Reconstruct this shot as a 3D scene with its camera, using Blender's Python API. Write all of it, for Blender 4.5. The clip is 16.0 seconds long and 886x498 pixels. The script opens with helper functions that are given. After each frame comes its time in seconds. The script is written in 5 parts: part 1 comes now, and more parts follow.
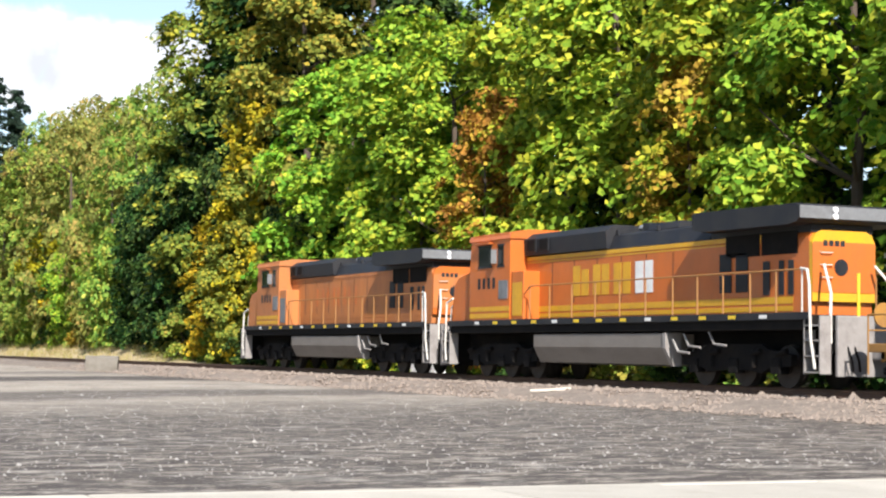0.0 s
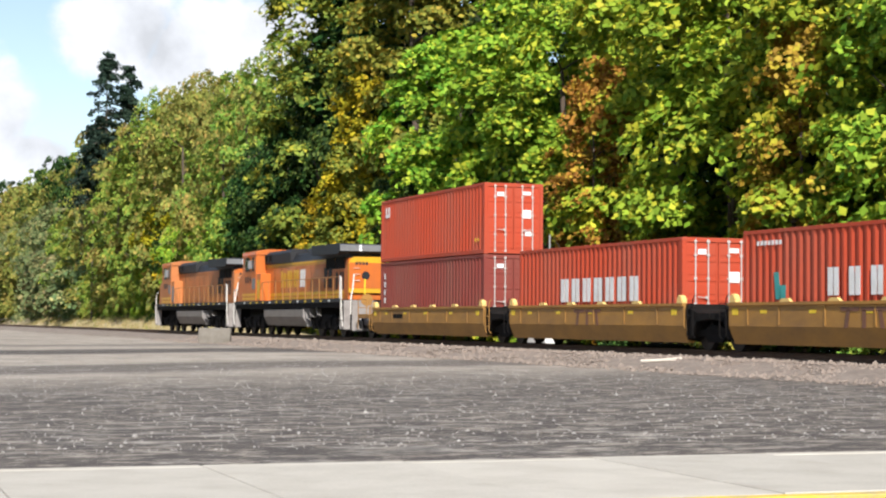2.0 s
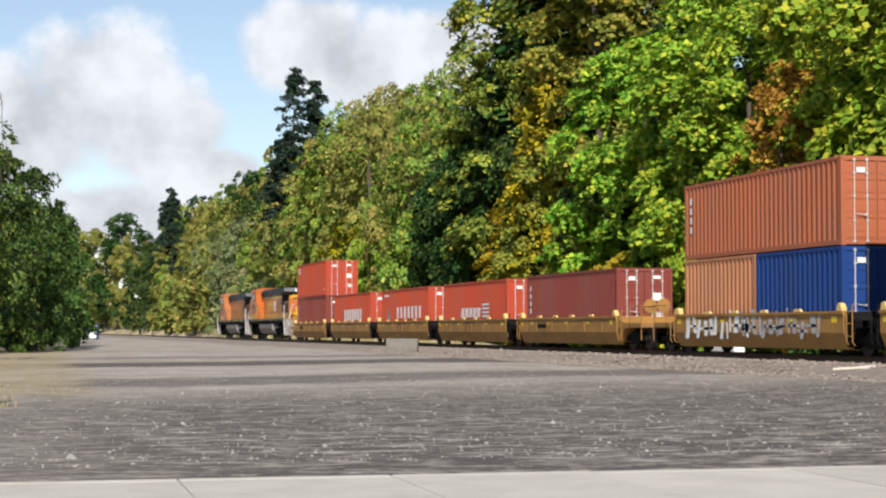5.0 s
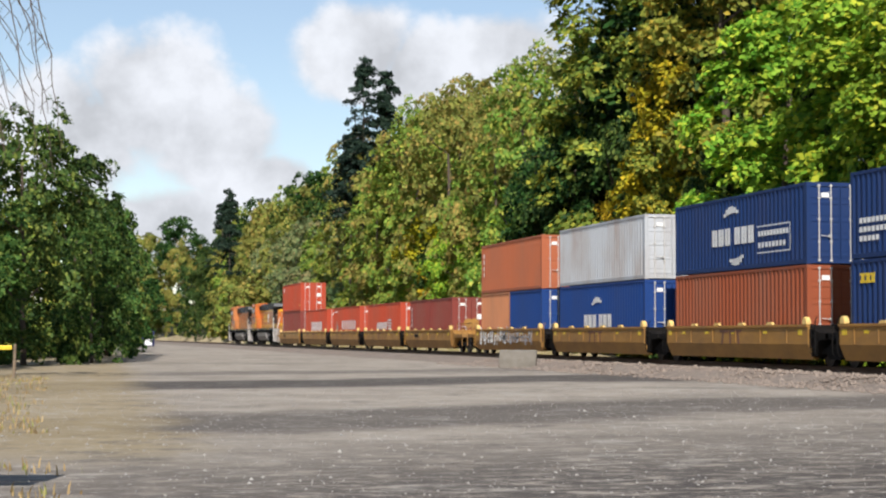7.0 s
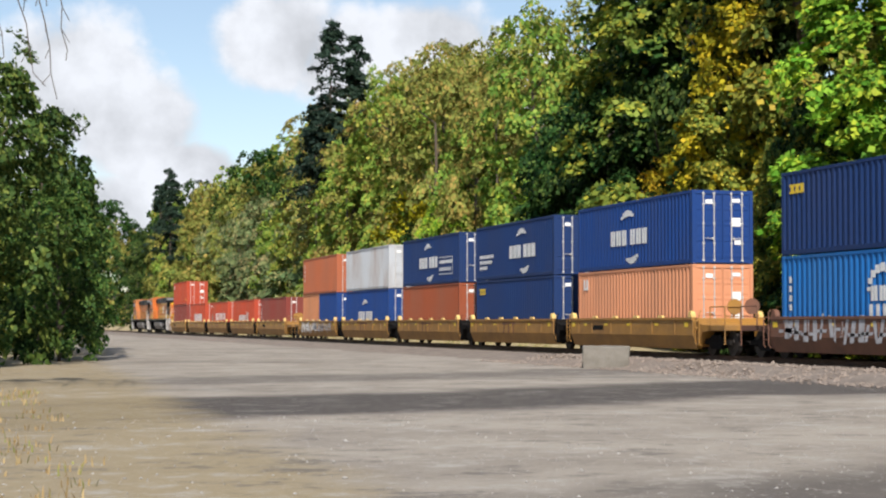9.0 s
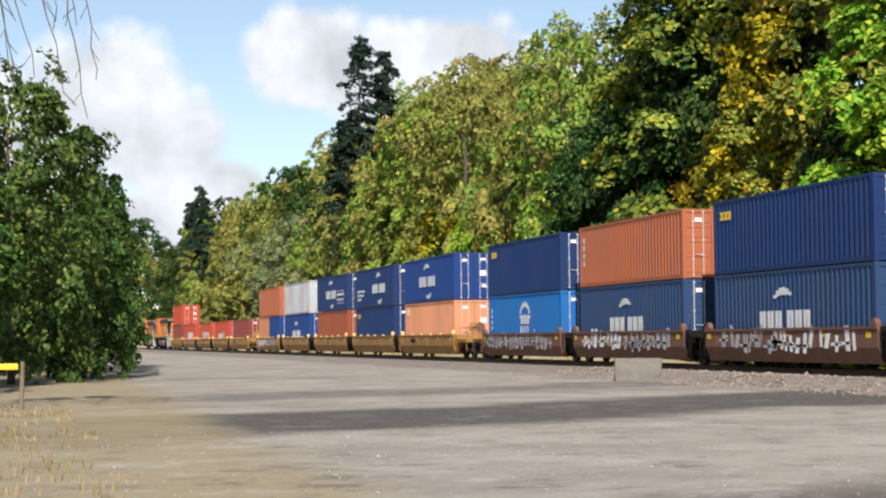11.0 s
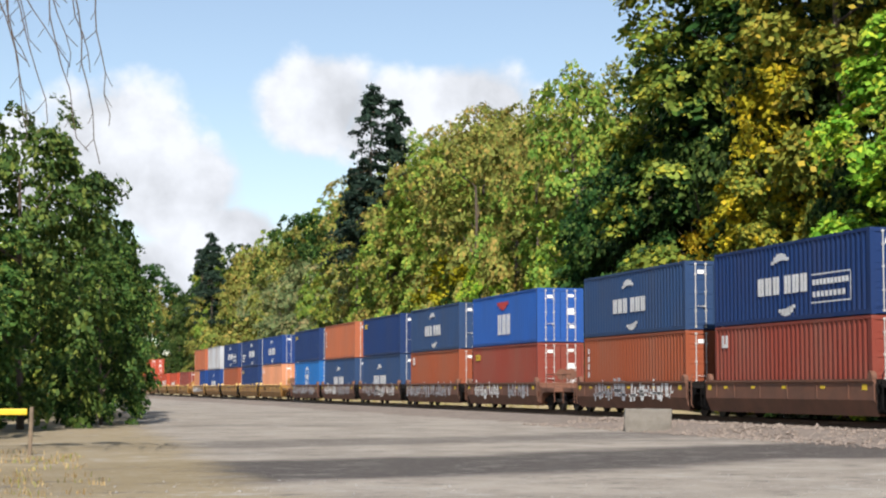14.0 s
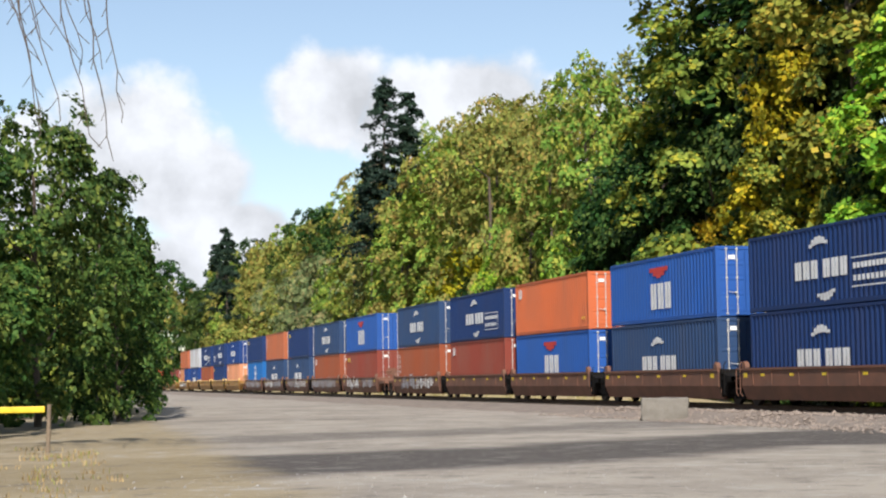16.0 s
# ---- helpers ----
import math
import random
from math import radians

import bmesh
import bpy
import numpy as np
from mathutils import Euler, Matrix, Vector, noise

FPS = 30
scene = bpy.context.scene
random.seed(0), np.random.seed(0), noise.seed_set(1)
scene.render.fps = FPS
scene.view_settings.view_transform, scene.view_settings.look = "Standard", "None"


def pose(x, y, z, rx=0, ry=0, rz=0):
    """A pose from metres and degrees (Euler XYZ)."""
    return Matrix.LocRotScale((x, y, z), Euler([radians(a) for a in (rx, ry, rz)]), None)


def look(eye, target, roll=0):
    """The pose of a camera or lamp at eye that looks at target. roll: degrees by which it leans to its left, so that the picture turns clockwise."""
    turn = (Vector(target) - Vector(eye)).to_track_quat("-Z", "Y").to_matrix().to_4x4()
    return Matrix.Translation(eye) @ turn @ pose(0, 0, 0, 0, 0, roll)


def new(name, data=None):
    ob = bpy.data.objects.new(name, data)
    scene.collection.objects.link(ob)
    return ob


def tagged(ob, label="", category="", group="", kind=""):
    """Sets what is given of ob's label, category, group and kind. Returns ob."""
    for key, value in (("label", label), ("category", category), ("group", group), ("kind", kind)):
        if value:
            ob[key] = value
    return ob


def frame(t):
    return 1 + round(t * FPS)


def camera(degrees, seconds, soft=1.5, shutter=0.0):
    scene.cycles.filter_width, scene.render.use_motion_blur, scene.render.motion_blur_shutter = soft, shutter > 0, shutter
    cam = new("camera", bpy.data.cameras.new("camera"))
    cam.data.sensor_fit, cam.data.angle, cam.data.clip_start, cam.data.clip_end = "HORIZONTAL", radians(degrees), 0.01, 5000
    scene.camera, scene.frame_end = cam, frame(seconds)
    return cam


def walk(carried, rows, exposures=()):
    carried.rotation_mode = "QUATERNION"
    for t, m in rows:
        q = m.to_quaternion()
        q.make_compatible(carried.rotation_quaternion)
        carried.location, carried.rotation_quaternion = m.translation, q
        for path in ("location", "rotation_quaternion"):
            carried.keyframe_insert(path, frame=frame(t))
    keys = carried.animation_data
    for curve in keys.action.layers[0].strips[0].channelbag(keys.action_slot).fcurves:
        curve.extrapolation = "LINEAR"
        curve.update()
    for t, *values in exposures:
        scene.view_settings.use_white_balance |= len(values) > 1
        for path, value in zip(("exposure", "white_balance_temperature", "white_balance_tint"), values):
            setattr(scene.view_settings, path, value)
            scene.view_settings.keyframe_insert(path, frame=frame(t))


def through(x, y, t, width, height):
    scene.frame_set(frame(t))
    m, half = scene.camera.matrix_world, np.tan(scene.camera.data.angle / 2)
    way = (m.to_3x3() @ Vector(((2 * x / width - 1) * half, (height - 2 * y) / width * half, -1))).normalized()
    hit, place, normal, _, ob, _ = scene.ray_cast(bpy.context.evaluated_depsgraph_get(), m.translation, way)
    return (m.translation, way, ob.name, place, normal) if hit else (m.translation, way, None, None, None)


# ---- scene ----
# The lens, and the way of the camera: seconds, place, heading from the track's line, tilt, lean.
cam = camera(28.4, 16.0, soft=2.2, shutter=0.0)
PATH = [
    (0, 0.7, -14.88, 0.8, 24.4, 3.35, -0.72), (0.5, 0.7, -14.88, 0.8, 23.5, 3.05, -0.26),
    (1, 0.7, -14.88, 0.8, 21.16, 1.95, -0.09), (1.5, 0.7, -14.88, 0.8, 21.19, 2.39, -0.13),
    (2, 0.7, -14.88, 0.8, 20.84, 2.36, -0.42), (2.5, 0.7, -14.88, 0.8, 17.89, 2.81, -1.03),
    (3, 0.7, -14.88, 0.8, 15.99, 2.32, -1.16), (3.5, 0.7, -14.88, 0.8, 16.23, 2.09, -0.7),
    (4, 0.7, -14.88, 0.8, 15.41, 2.39, -0.35), (4.2, 0.7, -14.88, 0.8, 14.94, 2.63, -0.17),
    (6.3, 0.7, -14.88, 0.8, 14.62, 2.65, 0.18), (6.5, 0.7, -14.88, 0.8, 13.69, 2.3, 0.13),
    (7, 0.95, -1.04, 0.94, 13.15, 2.87, -0.14), (7.5, 0.95, 12.95, 1.08, 18.06, 1.26, 0.02),
    (8, -0.51, 15.88, 1.11, 17.02, 1.5, 0.12), (8.5, -0.51, 15.88, 1.11, 16.01, 1.63, 0.19),
    (9, -0.51, 15.88, 1.11, 15.71, 2.47, -0.07), (9.5, -0.51, 15.88, 1.11, 14.14, 2.77, 0.07),
    (9.7, -0.51, 15.88, 1.11, 13.92, 2.76, -0.0), (11.8, -0.51, 15.88, 1.11, 15.12, 3.7, 0.87),
    (12, -0.51, 15.88, 1.11, 14.37, 5.27, 0.79), (12.5, -0.51, 15.88, 1.11, 14.49, 5.32, -0.15),
    (13, -0.51, 15.88, 1.11, 14.59, 4.22, -0.04), (13.5, -0.51, 15.88, 1.11, 14.93, 3.38, 0.03),
    (14, -0.51, 15.88, 1.11, 14.38, 4.53, 0.03), (14.5, -0.51, 15.88, 1.11, 12.85, 5.56, 1.19),
    (15, -0.51, 15.88, 1.11, 12.99, 5.0, 1.12), (15.5, -0.51, 15.88, 1.11, 13.43, 4.37, 0.79),
    (16, -0.51, 15.88, 1.11, 13.91, 4.27, 0.84),
]


def aim(x, y, z, heading, tilt, lean):
    h, p = radians(heading), radians(tilt)
    way = Vector((math.sin(h) * math.cos(p), math.cos(h) * math.cos(p), math.sin(p)))
    return look((x, y, z), Vector((x, y, z)) + way * 10, -lean)


walk(cam, [(r[0], aim(*r[1:])) for r in PATH], exposures=[(0.0, 0.94), (0.7, 0.92), (1.3, 0.80), (2.0, 0.64), (4.2, 0.36), (6.5, 0.34), (7.5, 0.32), (9.7, 0.40), (11.8, 0.46), (16.0, 0.46)])

# ---- light ----
SUN_FROM = Vector((-0.28, -1.08, 0.92)).normalized()
world = bpy.data.worlds.new("sky")
scene.world = world
world.use_nodes = True


def sky():
    nt = world.node_tree
    n, ln = nt.nodes, nt.links
    n.clear()

    def math_node(op, a, b=None, c=None):
        m = n.new("ShaderNodeMath")
        m.operation = op
        for i, v in enumerate((a, b, c)):
            if v is None:
                continue
            if isinstance(v, (int, float)):
                m.inputs[i].default_value = v
            else:
                ln.new(v, m.inputs[i])
        return m.outputs[0]

    tex = n.new("ShaderNodeTexSky")
    tex.sky_type, tex.sun_disc = "NISHITA", False
    tex.sun_elevation = math.asin(SUN_FROM.z)
    tex.sun_rotation = math.atan2(SUN_FROM.x, SUN_FROM.y)
    tex.air_density, tex.dust_density, tex.ozone_density = 1.0, 0.2, 2.2
    co = n.new("ShaderNodeTexCoord").outputs["Generated"]
    sep = n.new("ShaderNodeSeparateXYZ")
    ln.new(co, sep.inputs[0])
    az = math_node("ARCTAN2", sep.outputs[0], sep.outputs[1])
    el = math_node("ARCSINE", sep.outputs[2])
    noise_a = n.new("ShaderNodeTexNoise")
    noise_a.inputs["Scale"].default_value, noise_a.inputs["Detail"].default_value = 24.0, 9.0
    noise_a.inputs["Roughness"].default_value = 0.55
    ln.new(co, noise_a.inputs["Vector"])
    wob = math_node("SUBTRACT", noise_a.outputs["Fac"], 0.5)
    # the clouds: heading, height, half width, half height, in degrees
    total = None
    for a, e, w, h in CLOUDS:
        da = math_node("DIVIDE", math_node("SUBTRACT", az, radians(a)), radians(w))
        de = math_node("DIVIDE", math_node("SUBTRACT", el, radians(e)), radians(h))
        d = math_node("SQRT", math_node("ADD", math_node("MULTIPLY", da, da), math_node("MULTIPLY", de, de)))
        m = math_node("SUBTRACT", 1.0, d)
        total = m if total is None else math_node("MAXIMUM", total, m)
    # loose clouds over the rest of the sky
    far = n.new("ShaderNodeTexNoise")
    far.inputs["Scale"].default_value, far.inputs["Detail"].default_value = 2.6, 6.0
    ln.new(co, far.inputs["Vector"])
    spread = math_node("MULTIPLY", math_node("SUBTRACT", far.outputs["Fac"], 0.70), 3.0)
    total = math_node("MAXIMUM", total, spread)
    total = math_node("ADD", total, math_node("MULTIPLY", wob, 1.25))
    ramp = n.new("ShaderNodeMapRange")
    ramp.interpolation_type = "SMOOTHSTEP"
    ln.new(total, ramp.inputs["Value"])
    ramp.inputs["From Min"].default_value, ramp.inputs["From Max"].default_value = -0.02, 0.34
    shade = n.new("ShaderNodeMapRange")
    ln.new(noise_a.outputs["Fac"], shade.inputs["Value"])
    shade.inputs["From Min"].default_value, shade.inputs["From Max"].default_value = 0.3, 0.62
    shade.inputs["To Min"].default_value, shade.inputs["To Max"].default_value = 9.0, 13.5
    white = n.new("ShaderNodeCombineColor")
    ln.new(math_node("MULTIPLY", shade.outputs[0], 0.95), white.inputs[0])
    ln.new(math_node("MULTIPLY", shade.outputs[0], 0.985), white.inputs[1])
    ln.new(math_node("MULTIPLY", shade.outputs[0], 1.06), white.inputs[2])
    mix = n.new("ShaderNodeMix")
    mix.data_type = "RGBA"
    ln.new(ramp.outputs[0], mix.inputs["Factor"])
    tone = n.new("ShaderNodeHueSaturation")
    tone.inputs["Saturation"].default_value, tone.inputs["Value"].default_value = 0.85, 1.75
    ln.new(tex.outputs[0], tone.inputs["Color"])
    ln.new(tone.outputs[0], mix.inputs["A"])
    ln.new(white.outputs[0], mix.inputs["B"])
    bg = n.new("ShaderNodeBackground")
    bg.inputs["Strength"].default_value = 0.055
    ln.new(mix.outputs["Result"], bg.inputs["Color"])
    out = n.new("ShaderNodeOutputWorld")
    ln.new(bg.outputs[0], out.inputs[0])


CLOUDS = [(3.6, 7.6, 3.0, 2.5), (5.6, 6.4, 2.6, 2.0), (1.2, 6.4, 2.8, 2.6), (10.4, 9.2, 2.4, 1.9), (12.6, 8.6, 2.6, 1.8), (15.4, 9.0, 2.6, 1.8), (7.2, 5.0, 2.6, 1.2), (-4.0, 6.0, 4.5, 3.4), (5.0, 3.6, 5.0, 1.4), (19.0, 7.0, 4.0, 2.4)]
sky()
sun = new("sun", bpy.data.lights.new("sun", "SUN"))
sun.data.energy, sun.data.angle, sun.data.color = 5.0, radians(0.6), (1.0, 0.945, 0.89)
sun.matrix_basis = look(SUN_FROM * 200, (0, 0, 0))


# ---- materials ----
def mat(name, base, rough=0.6, metal=0.0, dirt=None, amount=0.35, grain=0.12, scale=3.0, bump=0.0, bump_scale=40.0, object_random=0.0, stretch=(1, 1, 1), coat=0.0, spec=0.4):
    """A painted or mineral surface: base colour, fine grain, larger stains of a second colour, and a little relief."""
    m = bpy.data.materials.new(name)
    m.use_nodes = True
    nt = m.node_tree
    n, ln = nt.nodes, nt.links
    b = n["Principled BSDF"]
    b.inputs["Metallic"].default_value = metal
    b.inputs["Coat Weight"].default_value = coat
    b.inputs["Specular IOR Level"].default_value = spec
    co = n.new("ShaderNodeTexCoord")
    mp = n.new("ShaderNodeMapping")
    mp.inputs["Scale"].default_value = stretch
    ln.new(co.outputs["Object"], mp.inputs["Vector"])
    stain = n.new("ShaderNodeTexNoise")
    stain.inputs["Scale"].default_value, stain.inputs["Detail"].default_value, stain.inputs["Roughness"].default_value = scale, 6.0, 0.65
    ln.new(mp.outputs[0], stain.inputs["Vector"])
    ramp = n.new("ShaderNodeMapRange")
    ln.new(stain.outputs["Fac"], ramp.inputs["Value"])
    ramp.inputs["From Min"].default_value, ramp.inputs["From Max"].default_value = 0.42, 0.72
    ramp.inputs["To Max"].default_value = amount
    mix = n.new("ShaderNodeMix")
    mix.data_type = "RGBA"
    ln.new(ramp.outputs[0], mix.inputs["Factor"])
    mix.inputs["A"].default_value = (*base, 1)
    d = dirt if dirt else tuple(0.45 * c for c in base)
    mix.inputs["B"].default_value = (*d, 1)
    fine = n.new("ShaderNodeTexNoise")
    fine.inputs["Scale"].default_value, fine.inputs["Detail"].default_value = bump_scale, 4.0
    ln.new(co.outputs["Object"], fine.inputs["Vector"])
    val = n.new("ShaderNodeMapRange")
    ln.new(fine.outputs["Fac"], val.inputs["Value"])
    val.inputs["From Min"].default_value, val.inputs["From Max"].default_value = 0.25, 0.75
    val.inputs["To Min"].default_value, val.inputs["To Max"].default_value = 1 - grain, 1 + grain
    last = val.outputs[0]
    if object_random:
        info = n.new("ShaderNodeObjectInfo")
        r = n.new("ShaderNodeMapRange")
        ln.new(info.outputs["Random"], r.inputs["Value"])
        r.inputs["To Min"].default_value, r.inputs["To Max"].default_value = 1 - object_random, 1 + object_random
        mu = n.new("ShaderNodeMath")
        mu.operation = "MULTIPLY"
        ln.new(last, mu.inputs[0])
        ln.new(r.outputs[0], mu.inputs[1])
        last = mu.outputs[0]
    hsv = n.new("ShaderNodeHueSaturation")
    ln.new(last, hsv.inputs["Value"])
    ln.new(mix.outputs["Result"], hsv.inputs["Color"])
    ln.new(hsv.outputs[0], b.inputs["Base Color"])
    rr = n.new("ShaderNodeMapRange")
    ln.new(stain.outputs["Fac"], rr.inputs["Value"])
    rr.inputs["To Min"].default_value, rr.inputs["To Max"].default_value = max(0.05, rough - 0.12), min(1, rough + 0.15)
    ln.new(rr.outputs[0], b.inputs["Roughness"])
    if bump:
        bp = n.new("ShaderNodeBump")
        bp.inputs["Strength"].default_value, bp.inputs["Distance"].default_value = bump, 0.02
        ln.new(fine.outputs["Fac"], bp.inputs["Height"])
        ln.new(bp.outputs[0], b.inputs["Normal"])
    return m


def leaf_mat(name, dark, light, accent=None, share=0.0, through=0.2):
    """Leaves: each leaf takes its own tone; some light comes through."""
    m = bpy.data.materials.new(name)
    m.use_nodes = True
    nt = m.node_tree
    n, ln = nt.nodes, nt.links
    n.clear()
    geo = n.new("ShaderNodeNewGeometry")
    ramp = n.new("ShaderNodeValToRGB")
    ln.new(geo.outputs["Random Per Island"], ramp.inputs[0])
    e = ramp.color_ramp.elements
    e[0].position, e[0].color = 0.0, (*dark, 1)
    e[1].position, e[1].color = 0.8 if not accent else 0.8 - share, (*light, 1)
    if accent:
        k = e.new(0.92 - share * 0.5)
        k.color = (*accent, 1)
    co = n.new("ShaderNodeTexCoord")
    big = n.new("ShaderNodeTexNoise")
    big.inputs["Scale"].default_value, big.inputs["Detail"].default_value = 0.35, 3.0
    ln.new(co.outputs["Object"], big.inputs["Vector"])
    info = n.new("ShaderNodeObjectInfo")
    mr = n.new("ShaderNodeMapRange")
    ln.new(big.outputs["Fac"], mr.inputs["Value"])
    mr.inputs["From Min"].default_value, mr.inputs["From Max"].default_value = 0.3, 0.7
    mr.inputs["To Min"].default_value, mr.inputs["To Max"].default_value = 0.7, 1.3
    hr = n.new("ShaderNodeMapRange")
    ln.new(info.outputs["Random"], hr.inputs["Value"])
    hr.inputs["To Min"].default_value, hr.inputs["To Max"].default_value = 0.475, 0.52
    hsv = n.new("ShaderNodeHueSaturation")
    ln.new(hr.outputs[0], hsv.inputs["Hue"])
    ln.new(mr.outputs[0], hsv.inputs["Value"])
    ln.new(ramp.outputs[0], hsv.inputs["Color"])
    b = n.new("ShaderNodeBsdfPrincipled")
    b.inputs["Roughness"].default_value = 0.55
    b.inputs["Specular IOR Level"].default_value = 0.08
    ln.new(hsv.outputs[0], b.inputs["Base Color"])
    tr = n.new("ShaderNodeBsdfTranslucent")
    ln.new(hsv.outputs[0], tr.inputs["Color"])
    ms = n.new("ShaderNodeMixShader")
    ms.inputs[0].default_value = through
    ln.new(b.outputs[0], ms.inputs[1])
    ln.new(tr.outputs[0], ms.inputs[2])
    out = n.new("ShaderNodeOutputMaterial")
    ln.new(ms.outputs[0], out.inputs[0])
    return m


LEAF = {
    "maple": leaf_mat("maple_leaf", (0.08, 0.185, 0.016), (0.265, 0.40, 0.038), (0.42, 0.45, 0.04), 0.12),
    "cottonwood": leaf_mat("cottonwood_leaf", (0.075, 0.13, 0.022), (0.24, 0.275, 0.045), (0.38, 0.33, 0.04), 0.12),
    "gold": leaf_mat("gold_leaf", (0.17, 0.17, 0.015), (0.40, 0.34, 0.02), (0.48, 0.34, 0.02), 0.2),
    "rust": leaf_mat("rust_leaf", (0.19, 0.095, 0.02), (0.38, 0.205, 0.032), (0.45, 0.33, 0.04), 0.2),
    "olive": leaf_mat("olive_leaf", (0.13, 0.17, 0.04), (0.25, 0.275, 0.058), (0.36, 0.28, 0.07), 0.12),
    "hill": leaf_mat("hill_leaf", (0.10, 0.185, 0.03), (0.215, 0.305, 0.048), (0.36, 0.34, 0.06), 0.12),
    "willow": leaf_mat("willow_leaf", (0.09, 0.135, 0.055), (0.17, 0.23, 0.09), (0.32, 0.28, 0.12), 0.1),
    # near-black green: the shade between crowns is put into this leaf colour
    "dark": leaf_mat("painted_shade_leaf", (0.010, 0.027, 0.009), (0.038, 0.085, 0.018), (0.09, 0.13, 0.028), 0.06, 0.12),
    "grove": leaf_mat("grove_leaf", (0.022, 0.058, 0.016), (0.085, 0.15, 0.032), (0.16, 0.21, 0.045), 0.08),
    "needle": leaf_mat("needle_leaf", (0.012, 0.026, 0.020), (0.032, 0.055, 0.036), None, 0, 0.1),
}
BARK = mat("bark", (0.10, 0.075, 0.055), 0.9, dirt=(0.05, 0.045, 0.035), bump=0.8, bump_scale=14, stretch=(1, 1, 0.2))


# ---- mesh helpers ----
def box(bm, x0, x1, y0, y1, z0, z1, bevel=0.0):
    r = bmesh.ops.create_cube(bm, size=1.0, matrix=Matrix.Translation(((x0 + x1) / 2, (y0 + y1) / 2, (z0 + z1) / 2)) @ Matrix.Diagonal((x1 - x0, y1 - y0, z1 - z0, 1)))
    if bevel:
        edges = list({e for v in r["verts"] for e in v.link_edges})
        bmesh.ops.bevel(bm, geom=edges, offset=bevel, segments=2, affect="EDGES", profile=0.5)


def prism(bm, outline, y0, y1):
    """A closed outline in x and z, drawn out along y."""
    a = [bm.verts.new((x, y0, z)) for x, z in outline]
    b = [bm.verts.new((x, y1, z)) for x, z in outline]
    k = len(outline)
    faces = [bm.faces.new(a), bm.faces.new(b[::-1])]
    for i in range(k):
        faces.append(bm.faces.new((a[i], b[i], b[(i + 1) % k], a[(i + 1) % k])))
    bmesh.ops.recalc_face_normals(bm, faces=faces)


def side_prism(bm, outline, x0, x1):
    """A closed outline in y and z, drawn out along x."""
    a = [bm.verts.new((x0, y, z)) for y, z in outline]
    b = [bm.verts.new((x1, y, z)) for y, z in outline]
    k = len(outline)
    faces = [bm.faces.new(a), bm.faces.new(b[::-1])]
    for i in range(k):
        faces.append(bm.faces.new((a[i], b[i], b[(i + 1) % k], a[(i + 1) % k])))
    bmesh.ops.recalc_face_normals(bm, faces=faces)


def rod(bm, p, q, r, sides=8, r2=None):
    p, q = Vector(p), Vector(q)
    d = q - p
    m = Matrix.Translation((p + q) / 2) @ d.to_track_quat("Z", "Y").to_matrix().to_4x4()
    bmesh.ops.create_cone(bm, cap_ends=True, segments=sides, radius1=r, radius2=r if r2 is None else r2, depth=d.length, matrix=m)


def pipe(bm, points, r, sides=6):
    for p, q in zip(points, points[1:]):
        rod(bm, p, q, r, sides)


def mesh_of(name, bm):
    me = bpy.data.meshes.new(name)
    bm.to_mesh(me)
    bm.free()
    return me


def part(name, bm, material, parent, label=""):
    """One mesh object under a thing or a part. bm: a bmesh, or a mesh that alike parts share."""
    if isinstance(bm, bpy.types.Mesh):
        me = bm
        if not me.materials:
            me.materials.append(material)
        ob = new(name, me)
        ob.material_slots[0].link = "OBJECT"
        ob.material_slots[0].material = material
    else:
        me = mesh_of(name, bm)
        me.materials.append(material)
        ob = new(name, me)
    ob.parent = parent
    if label:
        ob["label"] = label
    return ob


def solo(name, bm, material, label, category, kind="", group=""):
    me = bm if isinstance(bm, bpy.types.Mesh) else mesh_of(name, bm)
    me.materials.append(material)
    return tagged(new(name, me), label, category, group, kind)


def smooth(me, angle=35):
    me.shade_smooth()
    me.set_sharp_from_angle(angle=radians(angle))
    return me


GROUND = -0.45
TRACK = 27.08


